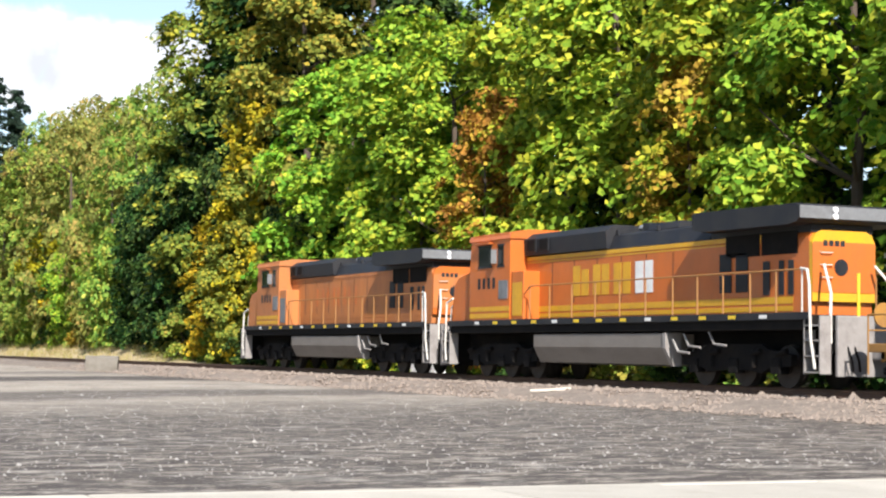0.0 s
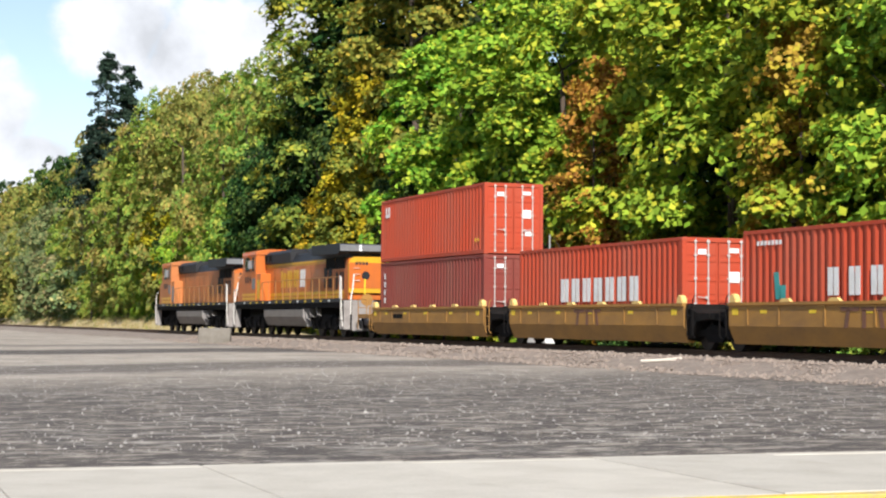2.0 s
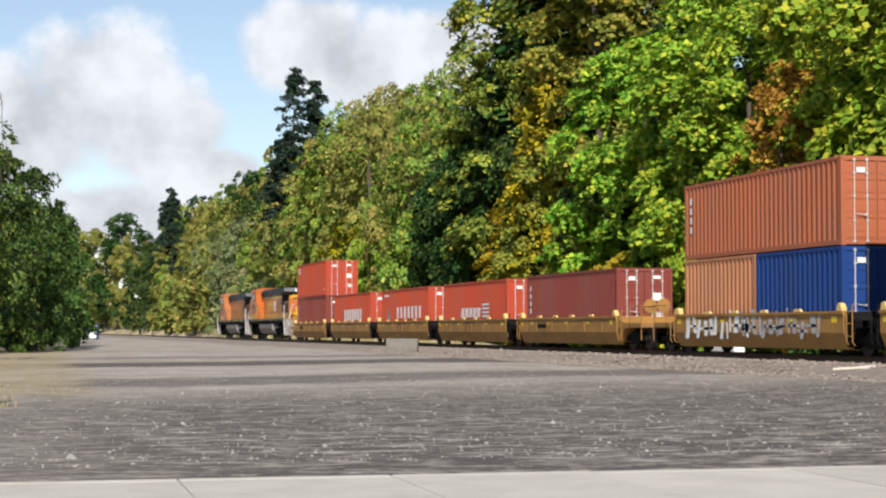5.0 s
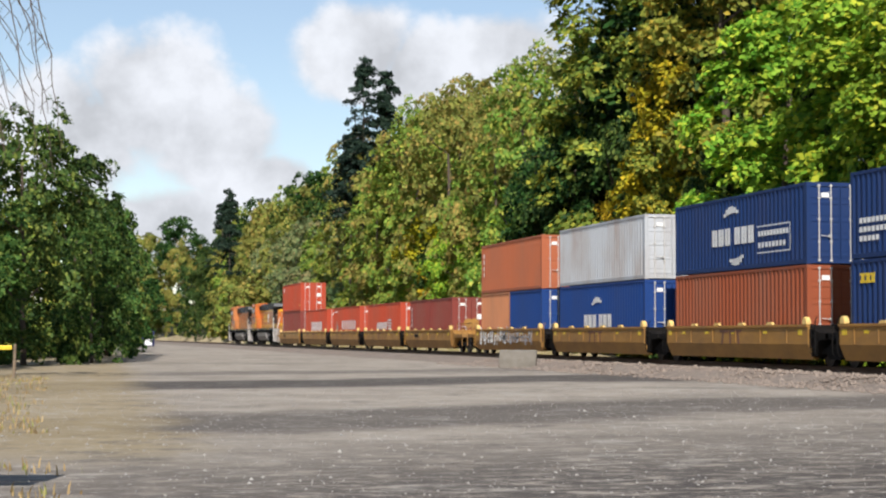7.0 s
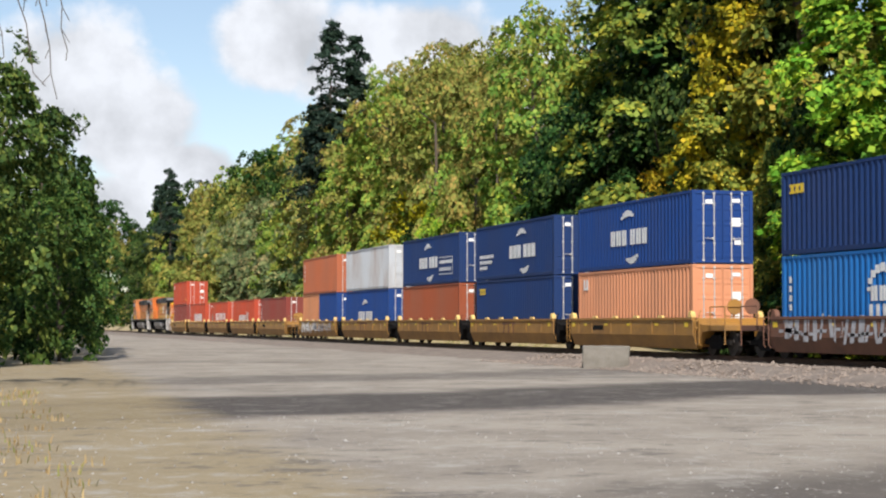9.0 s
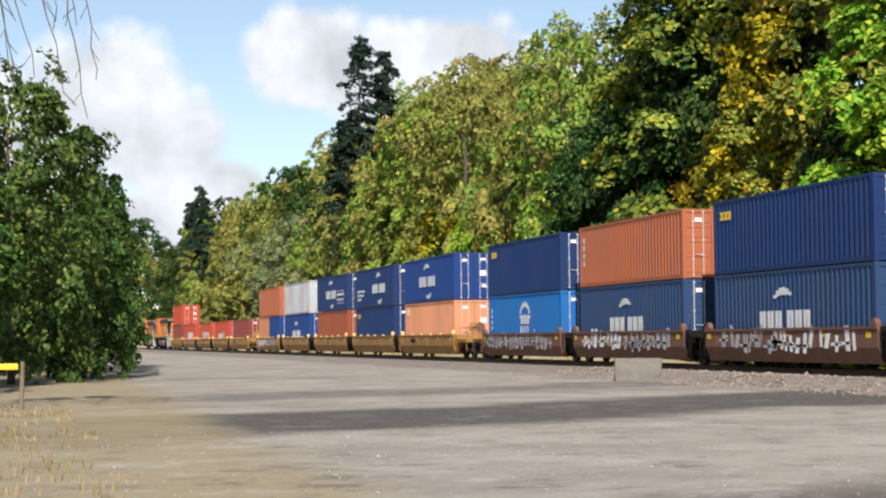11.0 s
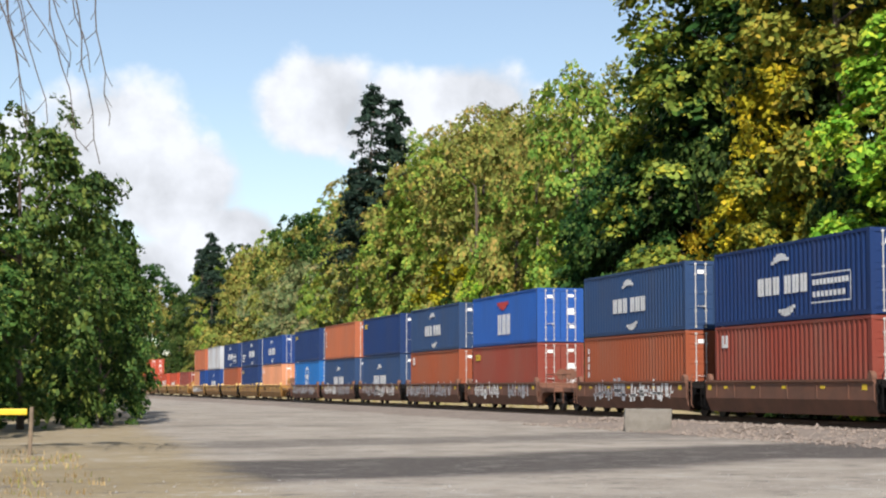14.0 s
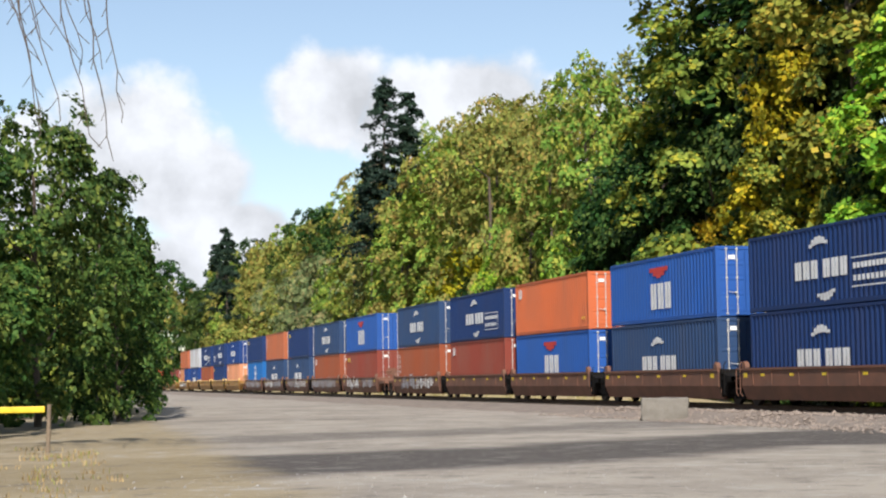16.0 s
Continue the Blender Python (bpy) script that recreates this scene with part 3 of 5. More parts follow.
def build_woods():
    rng = random.Random(11)
    # the great trees beside the track; "dark" ones paint deep shade into the gaps
    heroes = [
        ("tall_a", "cottonwood", 39.5, 108, 1.12, 1.0), ("tall_b", "cottonwood", 40.5, 95, 1.08, 1.0), ("broad_a", "cottonwood", 37.5, 97, 0.75, 0.9),
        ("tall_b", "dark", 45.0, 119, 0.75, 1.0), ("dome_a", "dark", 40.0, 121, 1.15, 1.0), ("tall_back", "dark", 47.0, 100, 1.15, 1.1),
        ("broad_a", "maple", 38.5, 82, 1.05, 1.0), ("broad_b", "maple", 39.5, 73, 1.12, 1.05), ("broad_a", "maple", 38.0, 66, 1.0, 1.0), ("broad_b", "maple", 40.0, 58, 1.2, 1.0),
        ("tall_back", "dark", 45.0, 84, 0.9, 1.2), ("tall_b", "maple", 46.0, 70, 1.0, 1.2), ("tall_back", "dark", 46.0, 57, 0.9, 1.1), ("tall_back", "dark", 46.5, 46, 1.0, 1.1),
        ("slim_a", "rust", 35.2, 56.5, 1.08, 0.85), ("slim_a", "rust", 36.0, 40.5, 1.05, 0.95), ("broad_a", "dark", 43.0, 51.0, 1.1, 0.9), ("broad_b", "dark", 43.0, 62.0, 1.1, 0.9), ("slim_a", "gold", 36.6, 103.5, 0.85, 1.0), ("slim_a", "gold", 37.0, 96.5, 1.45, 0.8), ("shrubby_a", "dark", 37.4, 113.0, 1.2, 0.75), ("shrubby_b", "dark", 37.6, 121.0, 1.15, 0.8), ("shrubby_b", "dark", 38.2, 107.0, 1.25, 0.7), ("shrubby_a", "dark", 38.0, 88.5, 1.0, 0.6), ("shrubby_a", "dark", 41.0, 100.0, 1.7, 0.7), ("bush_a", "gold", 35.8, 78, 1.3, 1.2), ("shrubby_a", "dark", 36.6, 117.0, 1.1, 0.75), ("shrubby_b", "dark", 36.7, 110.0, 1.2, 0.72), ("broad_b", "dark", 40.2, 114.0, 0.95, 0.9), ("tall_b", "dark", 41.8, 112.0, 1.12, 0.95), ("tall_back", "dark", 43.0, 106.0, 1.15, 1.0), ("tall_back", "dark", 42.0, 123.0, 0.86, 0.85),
        ("broad_b", "maple", 39.0, 42, 1.05, 1.0), ("broad_a", "maple", 38.5, 34, 1.05, 1.0), ("broad_b", "maple", 38.6, 50, 1.12, 0.95), ("tall_back", "dark", 45.0, 36, 0.95, 1.1), ("broad_a", "maple", 39.0, 25, 1.1, 1.0), ("tall_b", "maple", 46.0, 25, 0.95, 1.1), ("broad_b", "maple", 39.0, 15, 1.1, 1.0),
        ("broad_a", "cottonwood", 37.6, 90, 0.6, 0.8), ("dome_a", "maple", 36.4, 70, 0.55, 0.75), ("dome_b", "maple", 36.4, 86, 0.5, 0.8),
    ]
    for kind, leaf, x, y, s, w in heroes:
        tree(kind, leaf, x, y, s, w, rng.uniform(0, 360))
    # the hillside
    y = 123.0
    while y < 430:
        for x, tall in ((37.6, 19.0), (42.5, 18.8), (48.5, 18.3)):
            if x < 42 and (y < 128 or y > 205):
                continue
            xx, yy = x + rng.uniform(-1.0, 1.0), y + rng.uniform(-2.5, 2.5)
            near, back = ["hill", "hill", "hill", "olive"], ["olive", "hill", "olive"]
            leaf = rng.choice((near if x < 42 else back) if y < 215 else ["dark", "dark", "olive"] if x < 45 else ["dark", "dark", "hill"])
            size = tall / 12.0 * rng.uniform(0.8, 1.12)
            tree(rng.choice(["ridge_a", "ridge_b"]) if y < 240 else "dome_far", leaf, xx, yy, size, rng.uniform(0.62, 0.78), rng.uniform(0, 360))
        y += 7.2 if y < 210 else 13.0
    # smaller trees along the foot of the slope
    for i in range(9):
        tree(rng.choice(["shrubby_a", "shrubby_b"]), rng.choice(["hill", "maple", "olive", "dark"]), 36.4 + rng.uniform(-0.3, 0.6), 129 + i * 8.0, rng.uniform(0.6, 0.85), 0.8, rng.uniform(0, 360))
    # soft grey-green growth further along, and the trees where the track runs out of sight
    for i, (y, h, leaf) in enumerate(((206, 14.5, "willow"), (216, 13.0, "hill"), (227, 15.5, "willow"), (240, 15.0, "willow"), (254, 16.0, "olive"), (270, 15.0, "willow"), (288, 16.5, "olive"), (308, 16.0, "hill"), (330, 17.0, "olive"), (356, 17.5, "dark"), (385, 19.0, "dark"), (420, 22.0, "olive"))):
        tree("shrubby_a" if i % 2 else "shrubby_b", leaf, 36.4 + rng.uniform(-0.4, 0.4), y, h / 12.0, 0.72, rng.uniform(0, 360))
    for x, y, s, leaf in ((36.4, 200, 1.9, "willow"), (36.2, 213, 2.1, "willow"), (36.2, 232, 2.3, "willow"), (36.0, 262, 2.5, "olive"), (36.0, 300, 2.6, "olive")):
        tree(rng.choice(["bush_a", "bush_b"]), leaf, x, y, s, 1.05, rng.uniform(0, 360), name="bush")
    tree("bush_a", "gold", 36.3, 156, 1.3, 1.1, 40, GROUND + 6.8, "bush")
    tree("bush_b", "gold", 36.2, 151, 0.9, 1.1, 80, GROUND + 4.6, "bush")
    tree("bush_b", "rust", 36.0, 139, 0.8, 1.1, 10, None, "bush")
    for i in range(26):
        tree(rng.choice(["bush_a", "bush_b"]), rng.choice(["olive", "hill", "dark", "maple"]), 36.2 + rng.uniform(-0.4, 1.0), 14 + i * 4.4 + rng.uniform(-1, 1), rng.uniform(0.5, 0.9), 1.2, rng.uniform(0, 360), name="bush")
    # woods on the near side of the track, far along, and where the track runs out of sight
    for x, y, kind, leaf, s, w in (
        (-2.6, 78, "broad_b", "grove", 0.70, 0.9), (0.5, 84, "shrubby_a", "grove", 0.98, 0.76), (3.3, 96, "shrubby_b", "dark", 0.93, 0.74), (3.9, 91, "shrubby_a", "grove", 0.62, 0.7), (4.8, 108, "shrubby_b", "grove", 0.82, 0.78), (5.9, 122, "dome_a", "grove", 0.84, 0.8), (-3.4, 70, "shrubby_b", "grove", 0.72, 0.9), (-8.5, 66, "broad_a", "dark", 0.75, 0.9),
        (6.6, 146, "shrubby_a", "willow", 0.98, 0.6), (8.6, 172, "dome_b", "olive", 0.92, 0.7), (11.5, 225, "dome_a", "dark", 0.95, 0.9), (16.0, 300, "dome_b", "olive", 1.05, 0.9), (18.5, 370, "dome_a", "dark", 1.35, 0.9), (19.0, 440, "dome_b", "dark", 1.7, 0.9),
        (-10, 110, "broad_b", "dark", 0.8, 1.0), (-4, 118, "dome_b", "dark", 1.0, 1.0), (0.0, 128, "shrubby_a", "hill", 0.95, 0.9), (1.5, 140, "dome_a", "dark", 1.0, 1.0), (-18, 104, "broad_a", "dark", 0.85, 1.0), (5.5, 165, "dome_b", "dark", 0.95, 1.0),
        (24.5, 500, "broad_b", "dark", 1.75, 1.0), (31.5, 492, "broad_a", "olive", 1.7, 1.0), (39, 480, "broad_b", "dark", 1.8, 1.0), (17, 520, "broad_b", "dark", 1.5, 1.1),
    ):
        tree(kind, leaf, x, y, s, w, rng.uniform(0, 360))
    conifer(35.9, 187, 17.4, 3.3, 14.5, 3)
    conifer(38.3, 186.4, 15.6, 2.9, 14.5, 8)
    conifer(34.7, 188.0, 10.5, 3.4, 13.0, 21)
    conifer(33.6, 300, 17.0, 2.8, 9.5, 5)
    conifer(35.4, 330, 15.0, 3.0, 11.0, 13)
    # low growth under the woods on the near side
    for i in range(14):
        tree(rng.choice(["bush_a", "bush_b"]), rng.choice(["dark", "dark", "hill"]), -8.5 + i * 0.85 + rng.uniform(-0.4, 0.4), 64 + i * 4.6, rng.uniform(0.55, 0.8), 1.2, rng.uniform(0, 360), name="bush")


build_woods()


# ---- the train ----
def paint(name, base, **kw):
    return mat(name, base, 0.62, dirt=kw.pop("dirt", (0.16, 0.11, 0.08)), amount=kw.pop("amount", 0.35), scale=kw.pop("scale", 0.9), stretch=(1, 0.8, 0.25), spec=0.25, **kw)


PAINT = {
    "red": paint("container_red", (0.40, 0.056, 0.024)), "maroon": paint("container_maroon", (0.20, 0.042, 0.032)), "orange": paint("container_orange", (0.52, 0.125, 0.045)),
    "brown": paint("container_brown", (0.26, 0.066, 0.028)), "rust": paint("container_rust", (0.37, 0.108, 0.048)), "tan": paint("container_tan", (0.46, 0.19, 0.09)), "pale": paint("container_pale_orange", (0.58, 0.25, 0.13)),
    "navy": paint("container_navy", (0.009, 0.030, 0.108), dirt=(0.03, 0.035, 0.07)), "blue": paint("container_blue", (0.009, 0.042, 0.175), dirt=(0.03, 0.04, 0.09)), "slate": paint("container_slate", (0.022, 0.052, 0.125), dirt=(0.05, 0.055, 0.07)),
    "azure": paint("container_azure", (0.012, 0.12, 0.36), dirt=(0.04, 0.09, 0.15)), "mid": paint("container_mid_blue", (0.018, 0.082, 0.31), dirt=(0.04, 0.07, 0.14)), "silver": paint("container_silver", (0.42, 0.44, 0.46), dirt=(0.24, 0.15, 0.09), amount=0.6),
    "darkred": paint("container_dark_red", (0.21, 0.044, 0.029)),
}
WELL_TAN = mat("well_tan", (0.34, 0.17, 0.035), 0.6, dirt=(0.15, 0.085, 0.04), amount=0.65, scale=1.2, stretch=(1, 0.5, 1))
WELL_BROWN = mat("well_brown", (0.17, 0.075, 0.045), 0.7, dirt=(0.09, 0.055, 0.04), amount=0.7, scale=1.2)
BLACK = mat("grimy_black", (0.007, 0.0065, 0.0065), 0.85, dirt=(0.022, 0.018, 0.015), amount=0.7, spec=0.12)
WHEEL = mat("wheel_steel", (0.05, 0.042, 0.038), 0.6, metal=0.6)
WHITE = mat("white_marking", (0.74, 0.74, 0.72), 0.6, dirt=(0.5, 0.46, 0.42), amount=0.4)
TAB = mat("yellow_tab", (0.75, 0.52, 0.03), 0.5)
CREAM = mat("cream_guide", (0.68, 0.47, 0.16), 0.5, dirt=(0.4, 0.26, 0.1), amount=0.5)
GALV = mat("galvanised_rod", (0.55, 0.53, 0.50), 0.45, metal=0.3)
TEAL = mat("teal_marking", (0.05, 0.30, 0.28), 0.6)
REDMARK = mat("red_marking", (0.55, 0.04, 0.03), 0.6)
SPRAY = mat("sprayed_grey", (0.42, 0.42, 0.44), 0.7, dirt=(0.2, 0.18, 0.17), amount=0.8, scale=4)
LONG, HIGH, FLOOR = 12.19, 2.73, 0.63


def wavy(bm, a, b, step, depth, z0, z1, place):
    """A corrugated sheet from a to b: outer flats, slopes and inner flats."""
    n = max(1, round((b - a) / step))
    w = (b - a) / n
    pts = []
    for i in range(n):
        s = a + i * w
        pts += [(s, 0), (s + 0.27 * w, 0), (s + 0.5 * w, depth), (s + 0.77 * w, depth)]
    pts.append((b, 0))
    lo = [bm.verts.new(place(s, d, z0)) for s, d in pts]
    hi = [bm.verts.new(place(s, d, z1)) for s, d in pts]
    for i in range(len(pts) - 1):
        bm.faces.new((lo[i], lo[i + 1], hi[i + 1], hi[i]))


def container_meshes(length):
    ms = {}
    bm = bmesh.new()
    wavy(bm, 0.16, length - 0.16, 0.335, 0.05, 0.17, HIGH - 0.10, lambda s, d, z: (-1.215 + d, s, z))
    wavy(bm, 0.16, length - 0.16, 0.335, 0.05, 0.17, HIGH - 0.10, lambda s, d, z: (1.215 - d, s, z))
    wavy(bm, -1.1, 1.1, 0.27, 0.04, 0.17, HIGH - 0.10, lambda s, d, z: (s, length - 0.03 - d, z))
    wavy(bm, 0.05, length - 0.05, 0.42, 0.02, -1.19, 1.19, lambda s, d, z: (z, s, HIGH - 0.02 - d))
    box(bm, -1.19, 1.19, 0.05, length - 0.05, 0.03, 0.16)
    bmesh.ops.recalc_face_normals(bm, faces=bm.faces)
    ms["body"] = mesh_of("body", bm)
    bm = bmesh.new()
    for x in (-1, 1):
        for y in (0, length):
            box(bm, min(x * 1.22, x * 1.10), max(x * 1.22, x * 1.10), min(abs(y - 0.0), abs(y - 0.17)), max(abs(y - 0.0), abs(y - 0.17)), 0.1, HIGH - 0.1)
        box(bm, min(x * 1.222, x * 1.15), max(x * 1.222, x * 1.15), 0.1, length - 0.1, HIGH - 0.11, HIGH - 0.005, 0.008)
        box(bm, min(x * 1.222, x * 1.15), max(x * 1.222, x * 1.15), 0.1, length - 0.1, 0.02, 0.18, 0.008)
    for y in (0.03, length - 0.03):
        box(bm, -1.12, 1.12, y - 0.028, y + 0.028, HIGH - 0.14, HIGH - 0.005)
        box(bm, -1.12, 1.12, y - 0.028, y + 0.028, 0.03, 0.17)
    ms["frame"] = mesh_of("frame", bm)
    bm = bmesh.new()
    box(bm, -0.089, 0.089, -0.089, 0.089, -0.06, 0.06, 0.012)
    ms["corner_casting"] = mesh_of("corner_casting", bm)
    bm = bmesh.new()
    box(bm, -1.09, -0.012, 0.035, 0.075, 0.18, HIGH - 0.15)
    for k in range(4):
        z = 0.24 + k * 0.585
        box(bm, -1.03, -0.07, 0.018, 0.036, z, z + 0.09, 0.008)
        box(bm, -1.03, -0.07, 0.024, 0.036, z + 0.2, z + 0.5, 0.006)
    box(bm, -1.09, -1.02, 0.015, 0.036, 0.18, HIGH - 0.15)
    box(bm, -0.07, -0.012, 0.015, 0.036, 0.18, HIGH - 0.15)
    ms["door"] = mesh_of("door", bm)
    bm = bmesh.new()
    rod(bm, (0, 0, 0.08), (0, 0, HIGH - 0.06), 0.022)
    for z in (0.12, 0.75, 1.5, 2.2, HIGH - 0.12):
        box(bm, -0.05, 0.05, -0.02, 0.03, z - 0.03, z + 0.03, 0.008)
    ms["lock_rod"] = mesh_of("lock_rod", bm)
    bm = bmesh.new()
    rod(bm, (0, -0.02, 0), (0.30, -0.03, -0.03), 0.014)
    box(bm, 0.26, 0.34, -0.05, 0.0, -0.06, 0.02, 0.008)
    ms["handle"] = mesh_of("handle", bm)
    bm = bmesh.new()
    box(bm, -0.16, 0.16, -0.004, 0.0, -0.1, 0.1)
    ms["plate"] = mesh_of("plate", bm)
    return ms


CM = {LONG: container_meshes(LONG), 6.06: container_meshes(6.06)}
FACE = -1.2245
MARK_CACHE = {}


def flat(out, v0, v1, z0, z1, lean=0.0):
    """A painted shape on the near side, v along the container from its doors. out: a bmesh, or a list that takes one bmesh a shape."""
    bm = out
    if isinstance(out, list):
        bm = bmesh.new()
        out.append(bm)
    a = [bm.verts.new(p) for p in ((FACE, v0 + lean, z0), (FACE, v1 + lean, z0), (FACE, v1, z1), (FACE, v0, z1))]
    b = [bm.verts.new((p.co.x + 0.004, p.co.y, p.co.z)) for p in a]
    bm.faces.new(a[::-1])
    for i in range(4):
        bm.faces.new((a[i], b[i], b[(i + 1) % 4], a[(i + 1) % 4]))


def strokes(out, v_left, count, wide, z, tall, gap=0.3, lean=0.0):
    """A row of plain blocks, two bars each, from the front end backwards."""
    for i in range(count):
        v = v_left - i * wide
        w = wide * (1 - gap)
        flat(out, v - w * 0.47, v, z, z + tall, lean)
        flat(out, v - w, v - w * 0.55, z, z + tall, lean)


def sweep(bm, v, z, r, a0, a1, n=6):
    for i in range(n):
        a = radians(a0 + (a1 - a0) * i / (n - 1))
        w = 0.13 * math.sin(math.pi * (0.15 + 0.7 * i / (n - 1)))
        flat(bm, v - r * math.cos(a) - 0.13, v - r * math.cos(a) + 0.13, z + r * 0.8 * math.sin(a) - w, z + r * 0.8 * math.sin(a) + w)


def marking(kind):
    """Meshes of a marking and their materials."""
    if kind in MARK_CACHE:
        return MARK_CACHE[kind]
    out = []

    def put(draw, material):
        shapes = []
        draw(shapes)
        out.extend((mesh_of("marking", bm), material) for bm in shapes)

    if kind == "tick":
        put(lambda bm: (flat(bm, 11.0, 11.22, 1.95, 2.4), flat(bm, 11.35, 11.55, 1.95, 2.4), flat(bm, 11.22, 11.35, 1.95, 2.08)), WHITE)
        put(lambda bm: (flat(bm, 0.55, 0.68, 0.5, 0.62), flat(bm, 0.8, 0.98, 0.5, 0.62)), TAB)
    elif kind == "column":
        put(lambda bm: [flat(bm, 11.5, 11.68, z, z + 0.24) for z in (0.95, 1.3, 1.65, 2.0)], WHITE)
    elif kind == "word":
        put(lambda bm: strokes(bm, 8.6, 7, 0.86, 0.85, 0.78), WHITE)
    elif kind == "word_spaced":
        put(lambda bm: strokes(bm, 8.0, 7, 0.95, 0.9, 0.72, 0.48), WHITE)
        put(lambda bm: (flat(bm, 10.0, 10.3, 0.82, 1.2), flat(bm, 10.35, 10.6, 0.82, 1.55, -0.1)), TEAL)
        put(lambda bm: [flat(bm, 10.2 + 0.19 * i, 10.33 + 0.19 * i, 2.3, 2.42) for i in range(7)], WHITE)
    elif kind == "slanted":
        put(lambda bm: (strokes(bm, 8.4, 5, 0.78, 0.85, 0.5, 0.25, 0.15), [flat(bm, 3.2, 4.4, 0.85 + 0.2 * i, 0.95 + 0.2 * i, 0.0) for i in range(4)]), WHITE)
    elif kind in ("swoosh", "swoosh_box", "swoosh_low", "swoosh_text"):
        z = 0.95 if kind != "swoosh_low" else 0.72
        v = 8.3 if kind != "swoosh_text" else 6.6

        def draw(bm):
            strokes(bm, v, 3, 0.62, z, 0.62, 0.2)
            strokes(bm, v - 2.15, 3, 0.62, z, 0.62, 0.2)
            sweep(bm, v - 1.9, z + 0.45, 1.05, 62, 128)
            sweep(bm, v - 2.2, z + 0.2, 1.05, -112, -52)

        put(draw, WHITE)
        if kind == "swoosh_box":
            put(lambda bm: ([flat(bm, 4.0 - 0.26 * i - 0.2, 4.0 - 0.26 * i, 1.12, 1.3) for i in range(10)], [flat(bm, 4.0 - 0.3 * i - 0.2, 4.0 - 0.3 * i, 0.72, 0.9) for i in range(8)], flat(bm, 1.3, 4.1, 1.45, 1.49), flat(bm, 1.3, 4.1, 0.52, 0.56), flat(bm, 1.3, 1.34, 0.52, 1.49)), WHITE)
        if kind == "swoosh_text":
            put(lambda bm: [flat(bm, 11.6 - 0.27 * i - 0.2, 11.6 - 0.27 * i, z, z + 0.16) for z, k in ((1.1, 9), (0.82, 8), (0.54, 5)) for i in range(k)], WHITE)
    elif kind == "eagle":
        put(lambda bm: strokes(bm, 7.1, 3, 0.82, 0.55, 1.08, 0.2), WHITE)
        put(lambda bm: (flat(bm, 5.1, 7.2, 2.12, 2.3), flat(bm, 5.5, 6.8, 1.95, 2.12), flat(bm, 5.9, 6.4, 1.86, 1.95)), REDMARK)
    elif kind == "globe":
        put(lambda bm: (sweep(bm, 5.7, 1.55, 0.8, 0, 180, 9), strokes(bm, 6.4, 3, 0.5, 1.2, 0.45, 0.25), [flat(bm, 5.1 + 0.4 * i, 5.3 + 0.4 * i, 0.55, 1.1) for i in range(4)], [flat(bm, 11.5, 11.66, z, z + 0.2) for z in (0.95, 1.25, 1.55, 1.85)]), WHITE)
    elif kind == "tag":
        put(lambda bm: (flat(bm, 10.6, 11.6, 2.0, 2.08), flat(bm, 10.6, 11.6, 2.22, 2.3), [flat(bm, 10.62 + 0.34 * i, 10.84 + 0.34 * i, 2.08, 2.22) for i in range(3)]), TAB)
    MARK_CACHE[kind] = out
    return out


COLOURS = {"red": "red", "maroon": "dull maroon", "orange": "orange", "brown": "rusty brown", "rust": "dull rust orange", "tan": "tan brown", "pale": "pale orange", "navy": "navy blue", "blue": "deep blue", "slate": "slate blue", "azure": "bright blue", "mid": "mid blue", "silver": "silver grey", "darkred": "dark red"}
HOLD = []


def container(colour, mark, u, upper, length=LONG):
    ms, m = CM[length], PAINT[colour]
    rest = " stacked on top" if upper else " in a well car"
    marks = {"": "with ribbed sides", "tick": "with a white mark", "column": "with white marks", "tag": "with a yellow tag", "eagle": "with white-red marks", "globe": "with round marking"}.get(mark, "with white block markings")
    c = tagged(new("shipping_container"), f"{COLOURS[colour]} shipping container {marks}{rest}", "container", "containers on the train")
    part("body", ms["body"], m, c)
    part("frame", ms["frame"], m, c)
    for x in (-1, 1):
        for y in (0.089, length - 0.089):
            for z in (0.06, HIGH - 0.06):
                part("corner_casting", ms["corner_casting"], m, c).location = (x * 1.134, y, z)
    for s in (1, -1):
        d = part("door", ms["door"], m, c)
        d.scale = (s, 1, 1)
        for x in (0.35, 0.78):
            r = part("lock_rod", ms["lock_rod"], GALV, d, "galvanised locking rod")
            r.location = (-x, -0.01, 0)
        h = part("handle", ms["handle"], GALV, d)
        h.location = (-0.72, -0.02, 0.95)
    for x, z, k, q in ((0.55, 2.35, 1.0, 0.7), (0.55, 1.55, 1.1, 1.6), (-0.55, 2.3, 0.9, 0.8), (0.6, 0.8, 0.8, 0.9)):
        p = part("plate", ms["plate"], WHITE, c, "small white label panel")
        p.location, p.scale = (x, 0.01, z), (k, 1, q)
    for me, material in (marking(mark) if mark else ()):
        part("marking", me, material, c)
    HOLD.append((c, u, FLOOR + (HIGH + 0.02) * upper))
    return c


